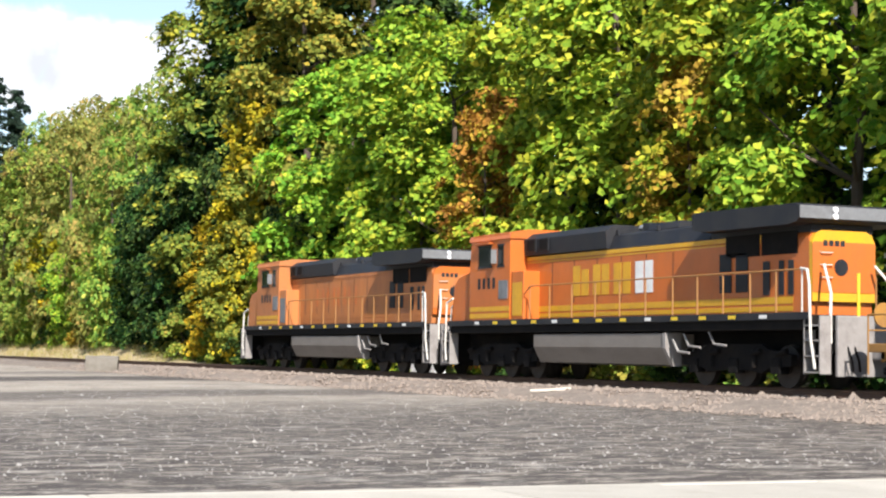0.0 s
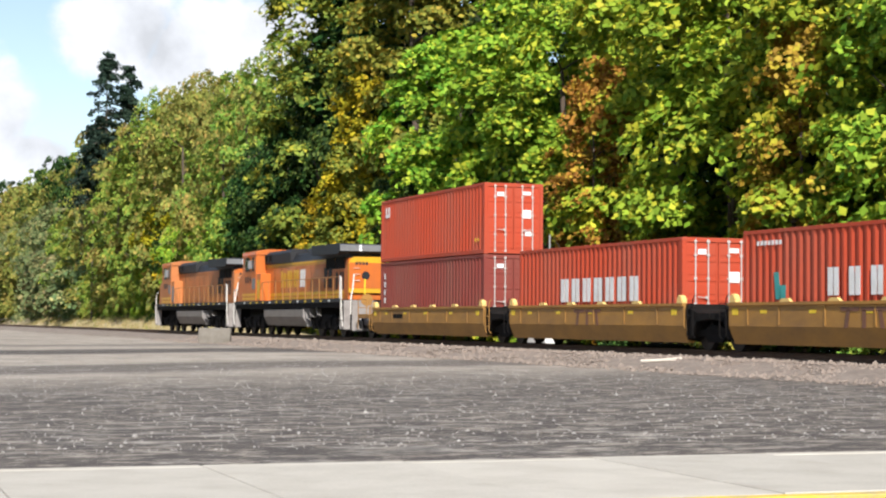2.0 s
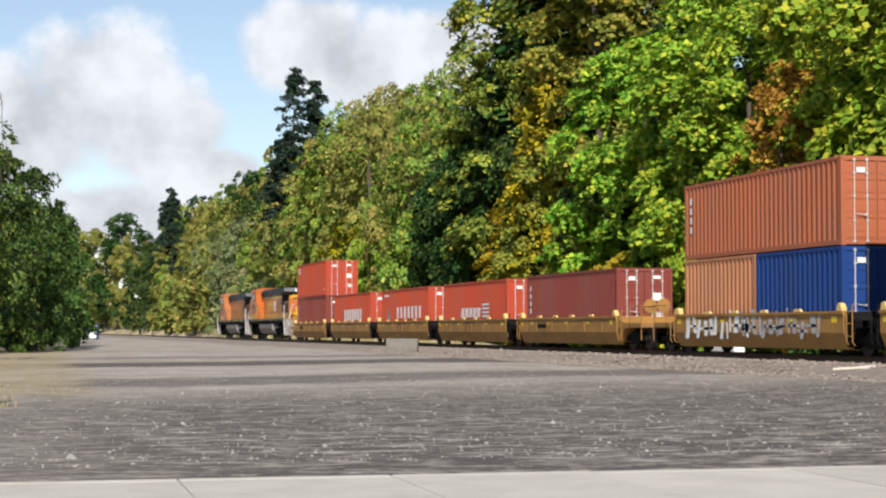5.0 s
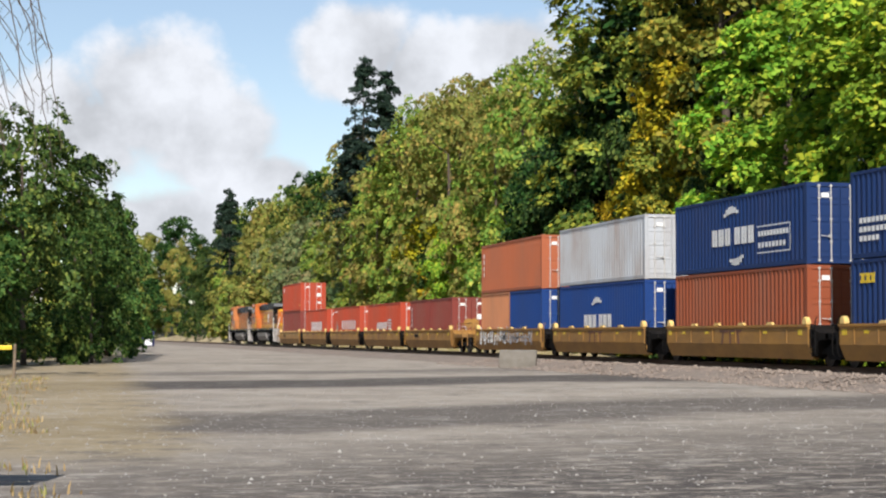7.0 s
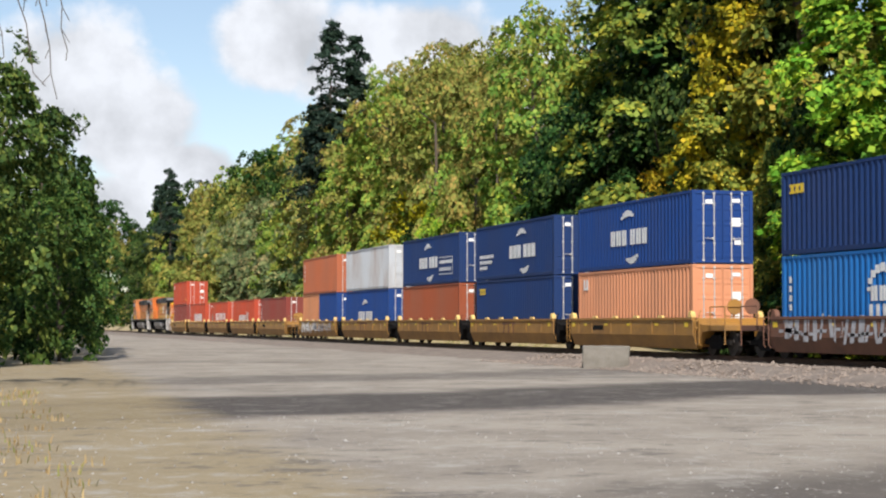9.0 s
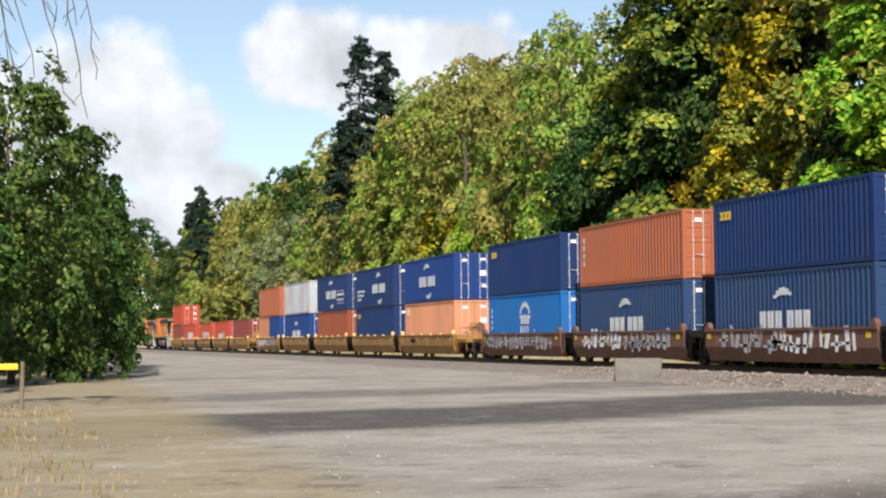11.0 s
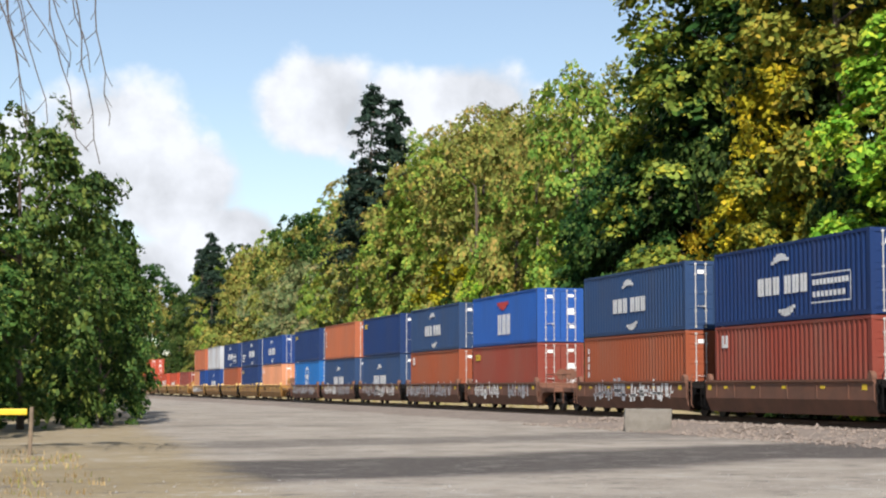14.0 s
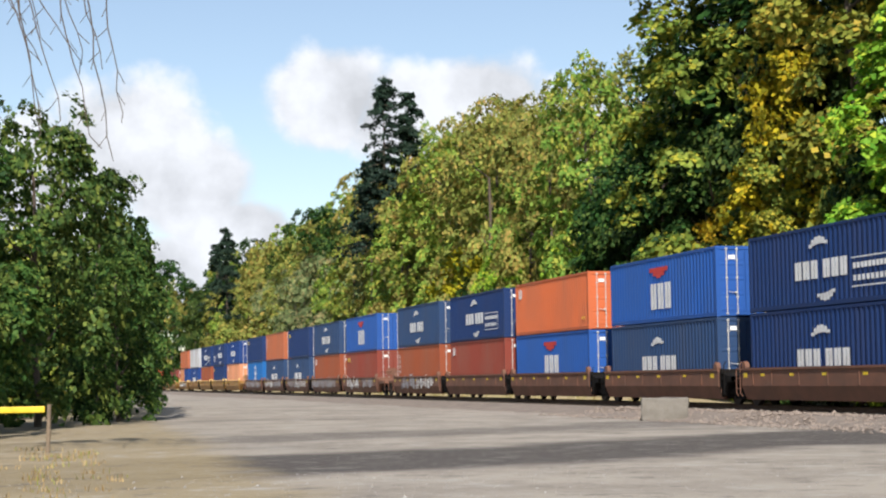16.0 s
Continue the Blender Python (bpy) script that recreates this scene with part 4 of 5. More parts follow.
def truck_mesh():
    """Side frames, bolster and springs of a two-axle truck."""
    bm = bmesh.new()
    for x in (-1.0, 1.0):
        side_prism(bm, [(-1.15, 0.40), (-1.15, 0.56), (-0.55, 0.62), (-0.35, 0.74), (0.35, 0.74), (0.55, 0.62), (1.15, 0.56), (1.15, 0.40), (0.6, 0.42), (0.4, 0.24), (-0.4, 0.24), (-0.6, 0.42)], x - 0.07, x + 0.07)
        for k in (-0.2, 0, 0.2):
            rod(bm, (x, k, 0.28), (x, k, 0.6), 0.07, 8)
    box(bm, -1.1, 1.1, -0.22, 0.22, 0.5, 0.72, 0.02)
    for y in (-0.88, 0.88):
        rod(bm, (-1.05, y, 0.46), (1.05, y, 0.46), 0.08)
    return mesh_of("truck", bm)


def wheel_mesh(r):
    bm = bmesh.new()
    rod(bm, (-0.065, 0, 0), (0.065, 0, 0), r, 24)
    rod(bm, (0.065, 0, 0), (0.09, 0, 0), r + 0.025, 24)
    rod(bm, (-0.10, 0, 0), (-0.065, 0, 0), r * 0.35, 12)
    return mesh_of("wheel", bm)


TRUCK, W_SMALL, W_LARGE = truck_mesh(), wheel_mesh(0.46), wheel_mesh(0.53)


def truck(parent, y, mesh, axles, wheel, r, half=0.7535):
    t = part("truck", mesh, BLACK, parent, "grimy black truck")
    t.location = (0, y, 0)
    for a in axles:
        for s in (-1, 1):
            w = part("wheel", wheel, WHEEL, t, "worn steel wheel")
            w.matrix_basis = pose(s * half, a, r, 0, 0, 0 if s < 0 else 180)
    return t


def well_meshes():
    ms = {}
    bm = bmesh.new()
    prism(bm, [(-1.47, 1.38), (-1.47, 1.30), (-1.42, 1.28), (-1.42, 0.72), (-1.22, 0.22), (-1.05, 0.22), (-1.05, 0.28), (-1.18, 0.30), (-1.34, 0.74), (-1.34, 1.38)], -0.45, 12.64)
    for v in (1.2, 3.4, 5.6, 7.8, 10.0, 11.6):
        box(bm, -1.44, -1.42, v, v + 0.06, 0.76, 1.29)
    ms["side_sill"] = mesh_of("side_sill", bm)
    bm = bmesh.new()
    side_prism(bm, [(-0.45, 0.30), (-0.45, 1.25), (-1.05, 1.10), (-1.72, 1.08), (-1.72, 0.92), (-1.0, 0.85), (-0.6, 0.35)], -1.30, 1.30)
    box(bm, -1.35, 1.35, -0.6, -0.44, 0.9, 1.36, 0.02)
    ms["end_frame"] = mesh_of("end_frame", bm)
    bm = bmesh.new()
    for v in (1.4, 4.5, 7.7, 10.8):
        box(bm, -1.2, 1.2, v, v + 0.5, 0.26, 0.60)
    box(bm, -1.15, 1.15, -0.4, 12.6, 0.24, 0.27)
    ms["floor_beam"] = mesh_of("floor_beam", bm)
    bm = bmesh.new()
    side_prism(bm, [(-0.19, 0.0), (-0.17, 0.12), (-0.09, 0.23), (0.05, 0.26), (0.15, 0.17), (0.19, 0.0)], -0.09, 0.09)
    bmesh.ops.bevel(bm, geom=bm.edges[:], offset=0.02, segments=2, affect="EDGES")
    ms["corner_guide"] = mesh_of("corner_guide", bm)
    bm = bmesh.new()
    side_prism(bm, [(-0.28, 0.0), (-0.16, 0.09), (0.16, 0.09), (0.28, 0.0)], -0.05, 0.05)
    ms["edge_guide"] = mesh_of("edge_guide", bm)
    bm = bmesh.new()
    box(bm, -0.003, 0.003, -0.2, 0.2, -0.06, 0.06)
    ms["reflector"] = mesh_of("reflector", bm)
    bm = bmesh.new()
    pipe(bm, [(0, 0, 0.35), (-0.08, 0, 0.45), (-0.08, 0, 1.5), (0, 0, 1.62)], 0.018)
    pipe(bm, [(-0.08, 0.0, 0.62), (-0.08, 0.36, 0.62)], 0.015)
    pipe(bm, [(-0.08, 0.0, 1.0), (-0.08, 0.36, 1.0)], 0.015)
    pipe(bm, [(-0.08, 0.0, 1.36), (-0.08, 0.36, 1.36)], 0.015)
    pipe(bm, [(0, 0.36, 0.35), (-0.08, 0.36, 0.45), (-0.08, 0.36, 1.36)], 0.018)
    ms["ladder"] = mesh_of("ladder", bm)
    bm = bmesh.new()
    box(bm, -0.5, 0.5, -0.06, 0.06, -0.09, 0.09)
    ms["stencil"] = mesh_of("stencil", bm)
    bm = bmesh.new()
    for k in range(3):
        v = -0.5 + k * 0.5
        flat(bm, v - 0.06, v + 0.06, 0.0, 0.36, 0.08 * (k - 1))
    flat(bm, -0.75, 0.1, 0.34, 0.42)
    flat(bm, 0.15, 0.75, 0.34, 0.42)
    ms["side_mark"] = mesh_of("side_mark", bm)
    bm = bmesh.new()
    rod(bm, (-0.02, 0, 0), (0.02, 0, 0), 0.28, 16)
    rod(bm, (0, 0, 0), (0.18, 0, 0), 0.03, 8)
    ms["brake_wheel"] = mesh_of("brake_wheel", bm)
    return ms


WM = well_meshes()


def spray_mesh(seed):
    """Sprayed scrawl on a side sill: leaning strokes of uneven height and width."""
    rng = random.Random(seed)
    bm = []
    v = 0.0
    for _ in range(rng.randint(9, 15)):
        w = rng.uniform(0.10, 0.38)
        z = rng.uniform(0.0, 0.25)
        flat(bm, v, v + w, z, z + rng.uniform(0.45, 0.85), rng.uniform(-0.2, 0.2))
        if rng.random() < 0.6:
            flat(bm, v - 0.2, v + w + 0.3, z + 0.2, z + 0.3, rng.uniform(-0.1, 0.1))
        v += w + rng.uniform(0.08, 0.4)
    return [mesh_of("graffiti", b) for b in bm]


def well_car(u, tan, first, last, mark, seed):
    m = WELL_TAN if tan else WELL_BROWN
    c = tagged(new("well_car"), "mustard tan steel well car with yellow reflector tabs" if tan else ("rusty brown steel well car with grey sprayed graffiti" if mark == "spray" else "rusty brown steel well car with weathered sides"), "railway wagon", "well cars of the train")
    for s in (1, -1):
        p = part("side_sill", WM["side_sill"], m, c)
        p.scale = (s, 1, 1)
    part("floor_beam", WM["floor_beam"], BLACK, c)
    for y, s in ((0.0, 1), (LONG, -1)):
        e = part("end_frame", WM["end_frame"], m if (first and s < 0) or (last and s > 0) else BLACK, c)
        e.location, e.scale = (0, y, 0), (1, s, 1)
        for x in (-1, 1):
            g = part("corner_guide", WM["corner_guide"], CREAM if tan else m, c, "cream rounded corner guide" if tan else "")
            g.location = (x * 1.36, y - s * 0.22, 1.37)
        l = part("ladder", WM["ladder"], m if last or first else BLACK, c)
        l.matrix_basis = pose(-1.33, y - s * 0.62 - (0.36 if s > 0 else 0), 0)
    if tan:
        for v in (2.6, 5.1, 7.4, 9.7):
            for s in (-1, 1):
                part("edge_guide", WM["edge_guide"], CREAM, c).location = (s * 1.4, v, 1.38)
    for i, v in enumerate((0.15, 3.0, 5.9, 8.4, 10.8, 12.3)):
        r = part("reflector", WM["reflector"], TAB, c, "yellow reflector tab")
        r.location, r.scale = (-1.424, v, 1.12), (1, 0.8, 1.5 if i in (0, 5) else 0.8)
    if mark == "stencil":
        p = part("stencil", WM["stencil"], BLACK, c, "black stencil panel")
        p.location, p.scale = (-1.40, 9.3, 1.0), (0.05, 10.5, 1.1)
    elif mark == "letters":
        p = part("marking", WM["side_mark"], WELL_BROWN, c, "brown block marking")
        p.location, p.scale = (-1.434 - FACE, 6.1, 0.70), (1, 1.35, 1.25)
    elif mark == "spray":
        for k in range(2):
            for me in spray_mesh(seed + 40 * k):
                p = part("graffiti", me, SPRAY if (seed + k) % 3 else WHITE, c)
                p.location = (-0.205, 1.0 + 5.4 * k, 0.5)
    truck(c, -1.68, TRUCK, (-0.88, 0.88), W_SMALL, 0.46)
    if first:
        truck(c, LONG + 1.55, TRUCK, (-0.88, 0.88), W_SMALL, 0.46)
    if last or first:
        for y, s in ((0.0, 1), (LONG, -1)):
            if (s > 0 and last) or (s < 0 and first):
                bm = bmesh.new()
                box(bm, -1.3, 1.3, -3.0, -1.6, 0.9, 1.1, 0.02)
                box(bm, -0.2, 0.2, -3.9, -3.0, 0.68, 0.98, 0.03)
                pipe(bm, [(-1.3, -2.95, 0.4), (-1.3, -2.95, 1.75), (-0.7, -2.95, 1.75), (-0.7, -2.95, 1.1)], 0.022)
                pipe(bm, [(1.3, -2.95, 0.4), (1.3, -2.95, 1.75), (0.7, -2.95, 1.75), (0.7, -2.95, 1.1)], 0.022)
                pipe(bm, [(-1.3, -1.7, 1.1), (-1.3, -1.7, 1.75), (-1.3, -2.95, 1.75)], 0.022)
                pipe(bm, [(-1.3, -2.95, 1.4), (-0.7, -2.95, 1.4)], 0.018)
                e = part("end_platform", bm, m, c)
                e.location, e.scale = (0, y, 0), (1, s, 1)
                b = part("brake_wheel", WM["brake_wheel"], m, c)
                b.matrix_basis = pose(-0.9, y - s * 2.9, 1.75, 0, 0, 90)
    HOLD.append((c, u, 0.0))
    return c


# front end backwards: place of each container's doors behind the first one's, what stands above, what sits below, the well's marking
LOAD = [
    (0.0, ("red", "tick"), ("maroon", "column"), "stencil"), (-15.6, None, ("red", "word"), "letters"), (-31.3, None, ("red", "word_spaced"), "letters"), (-47.0, None, ("red", "slanted"), "letters"), (-62.5, None, ("maroon", "column"), "stencil"),
    (-81.9, ("rust", "column"), None, "spray"), (-97.2, ("silver", ""), ("blue", "swoosh_low"), "letters"), (-113.0, ("navy", "swoosh_box"), ("brown", ""), "letters"), (-128.4, ("navy", "swoosh_text"), ("navy", "tag"), "letters"), (-143.8, ("blue", "swoosh"), ("pale", "tick"), "stencil"),
    (-163.2, ("navy", "tag"), ("azure", "globe"), "spray"), (-178.2, ("rust", "column"), ("slate", "swoosh_low"), "spray"), (-193.4, ("navy", "tag"), ("slate", "swoosh_low"), "spray"), (-208.7, ("slate", "swoosh"), ("brown", "tick"), "spray"), (-224.0, ("mid", "eagle"), ("darkred", "tag"), "spray"),
    (-243.4, ("slate", "swoosh"), ("brown", "column"), "spray"), (-258.5, ("navy", "swoosh_box"), ("darkred", "tick"), ""), (-273.0, ("orange", "tick"), ("mid", "eagle"), ""), (-288.4, ("mid", "eagle"), ("slate", "swoosh_low"), ""), (-303.7, ("navy", "swoosh_box"), ("navy", "swoosh_low"), ""),
]
for i, (u, top, low, mark) in enumerate(LOAD):
    well_car(u, i < 10, i % 5 == 0, i % 5 == 4, mark, i)
    if top:
        container(*top, u, 1)
    if low:
        container(*low, u, 0)
    else:
        if i == 5:
            container("tan", "", u + 6.13, 0, 6.06)
            container("blue", "", u, 0, 6.06)


LOCO_ORANGE = mat("loco_orange", (0.52, 0.13, 0.02), 0.42, dirt=(0.30, 0.10, 0.035), amount=0.55, scale=1.1, stretch=(1, 0.6, 0.3), coat=0.15)
LOCO_FADED = mat("loco_faded_orange", (0.47, 0.165, 0.045), 0.55, dirt=(0.24, 0.10, 0.05), amount=0.7, scale=1.1, stretch=(1, 0.6, 0.3))
LOCO_YELLOW = mat("loco_yellow", (0.62, 0.33, 0.018), 0.42, dirt=(0.4, 0.22, 0.04), amount=0.5, scale=1.3)
LOCO_ROOF = mat("loco_roof", (0.016, 0.017, 0.021), 0.55, dirt=(0.04, 0.038, 0.036), amount=0.7, scale=1.2, spec=0.25)
LOCO_GREY = mat("loco_grey", (0.17, 0.175, 0.18), 0.55, dirt=(0.08, 0.08, 0.08), amount=0.6)
TANK_GREY = mat("tank_grey", (0.19, 0.17, 0.15), 0.6, dirt=(0.12, 0.10, 0.085), amount=0.7, scale=1.0, stretch=(1, 0.4, 1))
STEP_GREY = mat("step_grey", (0.27, 0.25, 0.235), 0.6, dirt=(0.16, 0.14, 0.13), amount=0.7)
RAILING = mat("handrail_white", (0.62, 0.60, 0.55), 0.5, dirt=(0.35, 0.3, 0.25), amount=0.5)
RAIL_DARK = mat("handrail_orange", (0.34, 0.16, 0.05), 0.6)
GLASS = bpy.data.materials.new("dark_glass")
GLASS.use_nodes = True
GLASS.node_tree.nodes["Principled BSDF"].inputs["Base Color"].default_value = (0.012, 0.014, 0.016, 1)
GLASS.node_tree.nodes["Principled BSDF"].inputs["Roughness"].default_value = 0.08
LAMP = mat("white_lens", (0.85, 0.85, 0.85), 0.2)


def truck6_mesh():
    """The frame of a three-axle locomotive truck."""
    bm = bmesh.new()
    for x in (-1.08, 1.08):
        side_prism(bm, [(-2.45, 0.55), (-2.45, 0.82), (-1.5, 0.95), (-1.2, 1.08), (1.2, 1.08), (1.5, 0.95), (2.45, 0.82), (2.45, 0.55), (1.5, 0.48), (1.2, 0.36), (0.6, 0.42), (-0.6, 0.42), (-1.2, 0.36), (-1.5, 0.48)], x - 0.08, x + 0.08)
        for a in (-1.85, 0.0, 1.85):
            box(bm, x - 0.14, x + 0.14, a - 0.2, a + 0.2, 0.34, 0.72, 0.03)
        for a in (-0.95, 0.95):
            rod(bm, (x * 1.09, a, 0.5), (x * 1.09, a, 0.95), 0.09, 8)
        for a in (-2.2, -1.1, 0.75, 2.1):
            rod(bm, (x * 1.14, a - 0.16, 0.92), (x * 1.14, a + 0.22, 0.84), 0.07, 8)
    box(bm, -1.0, 1.0, -1.6, 1.6, 0.65, 0.95, 0.03)
    return mesh_of("truck", bm)


TRUCK6 = truck6_mesh()


def hood_outline(half, z0, z1, r):
    return [(-half, z0), (-half, z1 - r), (-half + r * 0.35, z1 - r * 0.3), (-half + r, z1), (half - r, z1), (half - r * 0.35, z1 - r * 0.3), (half, z1 - r), (half, z0)]


def locomotive(u, faded):
    """A six-axle diesel, rear coupler at 0 and nose towards 22.3 along the track."""
    body = LOCO_FADED if faded else LOCO_ORANGE
    c = tagged(new("locomotive"), "faded dusty orange diesel locomotive with a dark roof" if faded else "orange diesel locomotive with yellow stripes and dark roof", "locomotive", "locomotives of the train")

    def add(name, draw, material, label="", parent=None):
        bm = bmesh.new()
        draw(bm)
        return part(name, bm, material, parent or c, label)

    # frame and walkway
    add("underframe", lambda bm: (box(bm, -1.5, 1.5, 0.95, 21.3, 1.42, 1.78, 0.02), box(bm, -0.5, 0.5, 0.5, 21.8, 0.85, 1.42, 0.03)), BLACK, "black underframe")
    add("walkway_edge", lambda bm: [box(bm, s * 1.535 - 0.03, s * 1.535 + 0.03, 0.95, 21.3, 1.66, 1.84, 0.008) for s in (-1, 1)], LOCO_ROOF)
    for i in range(13):
        v = 2.6 + i * 1.35
        add("walkway_marker", lambda bm: box(bm, -1.572, -1.566, v, v + 0.32, 1.70, 1.79), TAB if i % 4 else WHITE, "yellow edge marker")
    # long hood
    add("long_hood", lambda bm: prism(bm, hood_outline(0.93, 1.80, 3.86, 0.20), 1.75, 16.65), body, "orange panelled engine hood")
    add("hood_end", lambda bm: (prism(bm, hood_outline(0.93, 2.12, 3.84, 0.28), 1.62, 1.748)), LOCO_ORANGE if faded else LOCO_YELLOW, "yellow hood end")
    add("hood_end_band", lambda bm: prism(bm, hood_outline(0.93, 2.34, 3.56, 0.05), 1.605, 1.618), body)
    add("emblem", lambda bm: (rod(bm, (-0.1, 1.604, 2.95), (-0.1, 1.585, 2.95), 0.2, 20), rod(bm, (-0.1, 1.584, 2.95), (-0.1, 1.575, 2.95), 0.13, 16)), LOCO_ROOF, "dark round hood end emblem")
    for k in range(4):
        add("number_bar", lambda bm: box(bm, -0.62 + 0.17 * k, -0.50 + 0.17 * k, 1.596, 1.603, 3.46, 3.6), LOCO_ROOF, "dark plain bar")
    for z in (2.7, 3.0, 3.3):
        add("grab_iron", lambda bm: pipe(bm, [(-0.7, 1.61, z), (-0.7, 1.54, z), (-0.4, 1.54, z), (-0.4, 1.61, z)], 0.014), RAILING)
    for v in (7.0, 9.0, 11.2):
        add("lifting_eye", lambda bm: box(bm, -0.75, -0.65, v, v + 0.12, 4.24, 4.40, 0.01), LOCO_ROOF)
    add("horn", lambda bm: [rod(bm, (x, 10.6, 4.42), (x, 10.9, 4.46), 0.05, 8, 0.09) for x in (-0.15, 0.0, 0.15)], LOCO_GREY)
    add("exhaust_stack", lambda bm: box(bm, -0.35, 0.35, 10.1, 10.5, 4.3, 4.56, 0.03), LOCO_ROOF)
    for s in (-1, 1):
        x = s * 0.938
        for z0, z1 in ((1.90, 2.02), (2.08, 2.25), (3.62, 3.66), (3.70, 3.82)):
            add("stripe", lambda bm: box(bm, min(x, x - s * 0.012), max(x, x - s * 0.012), 2.4, 16.6, z0, z1), LOCO_YELLOW if not faded else LOCO_FADED, "" if faded else "yellow stripe")
        for v in (7.9, 9.3, 10.7, 12.1, 13.5, 14.9):
            add("door_edge", lambda bm: box(bm, min(x, x - s * 0.014), max(x, x - s * 0.014), v - 0.012, v + 0.012, 2.3, 3.6), LOCO_ROOF)
        for v, z in ((5.05, 2.95), (4.3, 2.95), (5.05, 2.4), (4.3, 2.4)):
            add("louvre", lambda bm: (box(bm, min(x, x + s * 0.02), max(x, x + s * 0.02), v, v + 0.55, z, z + 0.46, 0.01), [box(bm, min(x, x + s * 0.035), max(x, x + s * 0.035), v + 0.03, v + 0.52, z + 0.05 + 0.08 * k, z + 0.07 + 0.08 * k) for k in range(5)]), LOCO_ROOF, "dark louvred vent")
        add("radiator_grille", lambda bm: (box(bm, min(x, x + s * 0.02), max(x, x + s * 0.02), 2.2, 3.7, 3.30, 3.86), box(bm, min(x, x + s * 0.02), max(x, x + s * 0.02), 3.8, 5.3, 3.30, 3.86)), BLACK, "black radiator grille")
        for v, w in ((3.35, 0.3), (2.75, 0.22), (2.35, 0.22)):
            add("vent", lambda bm: box(bm, min(x, x + s * 0.02), max(x, x + s * 0.02), v, v + w, 2.3, 3.15, 0.01), LOCO_ROOF)
        # plain block marking on the hood
        if not faded:
            for k in range(4):
                v = 13.55 - 1.22 * k
                for v0, v1, z0, z1 in ((v - 0.44, v, 2.52, 3.42), (v - 0.95, v - 0.52, 2.52, (3.3, 3.42, 3.42, 3.42)[k])):
                    add("marking", lambda bm: box(bm, min(x, x + s * 0.006), max(x, x + s * 0.006), v0, v1, z0, z1), LOCO_YELLOW if k < 3 else WHITE)
        else:
            for k in range(4):
                v = 13.55 - 1.22 * k
                for v0 in (v - 0.2, v - 0.9):
                    add("marking", lambda bm: box(bm, min(x, x + s * 0.006), max(x, x + s * 0.006), v0, v0 + 0.2, 2.6, 3.35), LOCO_ORANGE)
    # roof
    add("engine_roof", lambda bm: (prism(bm, [(-0.93, 3.83), (-0.78, 4.22), (-0.5, 4.32), (0.5, 4.32), (0.78, 4.22), (0.93, 3.83)], 6.1, 13.2), prism(bm, [(-0.6, 4.3), (-0.5, 4.5), (0.5, 4.5), (0.6, 4.3)], 8.2, 9.8)), LOCO_ROOF, "dark grey engine roof")
    add("filter_housing", lambda bm: (prism(bm, [(-1.02, 3.86), (-1.05, 4.36), (-0.75, 4.56), (0.75, 4.56), (1.05, 4.36), (1.02, 3.86)], 11.4, 16.62), [box(bm, -1.08, -1.05, v, v + 0.62, 3.95, 4.38, 0.01) for v in (14.9, 15.75)]), LOCO_ROOF, "dark grey filter housing")
    for v in (14.95, 15.8):
        add("filter_window", lambda bm: box(bm, -1.10, -1.075, v, v + 0.52, 4.0, 4.33), BLACK)
    add("radiator_wing", lambda bm: (side_prism(bm, [(1.50, 4.02), (1.40, 4.10), (1.40, 4.40), (1.55, 4.46), (6.0, 4.50), (6.1, 4.44), (6.1, 4.06), (5.7, 3.98), (1.9, 3.96)], -1.48, 1.48), box(bm, -0.92, 0.92, 1.7, 6.05, 3.80, 3.99)), LOCO_ROOF, "dark overhanging radiator roof")
    add("wing_end", lambda bm: side_prism(bm, [(1.385, 4.10), (1.385, 4.40), (1.40, 4.40), (1.40, 4.10)], -1.46, 1.46), LOCO_GREY, "grey radiator end panel")
    for z in (4.16, 4.32):
        add("marker_lamp", lambda bm: rod(bm, (-0.45, 1.38, z), (-0.45, 1.33, z), 0.075, 12), LAMP, "white rear lamp")
    # cab and nose
    add("cab", lambda bm: side_prism(bm, [(16.66, 1.80), (16.66, 4.50), (16.75, 4.60), (19.25, 4.62), (19.5, 4.52), (19.62, 3.55), (19.62, 1.80)], -1.52, 1.52), body, "orange crew cab")
    add("cab_roof", lambda bm: prism(bm, [(-1.56, 4.42), (-1.5, 4.60), (-0.9, 4.72), (0.9, 4.72), (1.5, 4.60), (1.56, 4.42)], 16.6, 19.62), body)
    add("nose", lambda bm: side_prism(bm, [(19.6, 1.80), (19.6, 3.52), (20.9, 3.30), (21.25, 3.05), (21.45, 1.80)], -1.32, 1.32), body, "orange short nose")
    for s in (-1, 1):
        x = s * 1.522
        for v, w in ((17.1, 0.42), (18.0, 0.95)):
            add("cab_window", lambda bm: box(bm, min(x, x + s * 0.014), max(x, x + s * 0.014), v, v + w, 3.58, 4.22, 0.005), GLASS, "dark cab side window")
            add("window_frame", lambda bm: (box(bm, min(x, x + s * 0.02), max(x, x + s * 0.02), v - 0.05, v + w + 0.05, 3.52, 3.58), box(bm, min(x, x + s * 0.02), max(x, x + s * 0.02), v - 0.05, v + w + 0.05, 4.22, 4.27)), LOCO_ROOF)
        add("window_visor", lambda bm: box(bm, min(x, x + s * 0.16), max(x, x + s * 0.16), 17.9, 19.1, 4.30, 4.34), body)
        for z in (1.9, 2.12):
            add("stripe", lambda bm: box(bm, min(x, x + s * 0.006), max(x, x + s * 0.006), 16.7, 19.6, z, z + 0.15), LOCO_YELLOW)
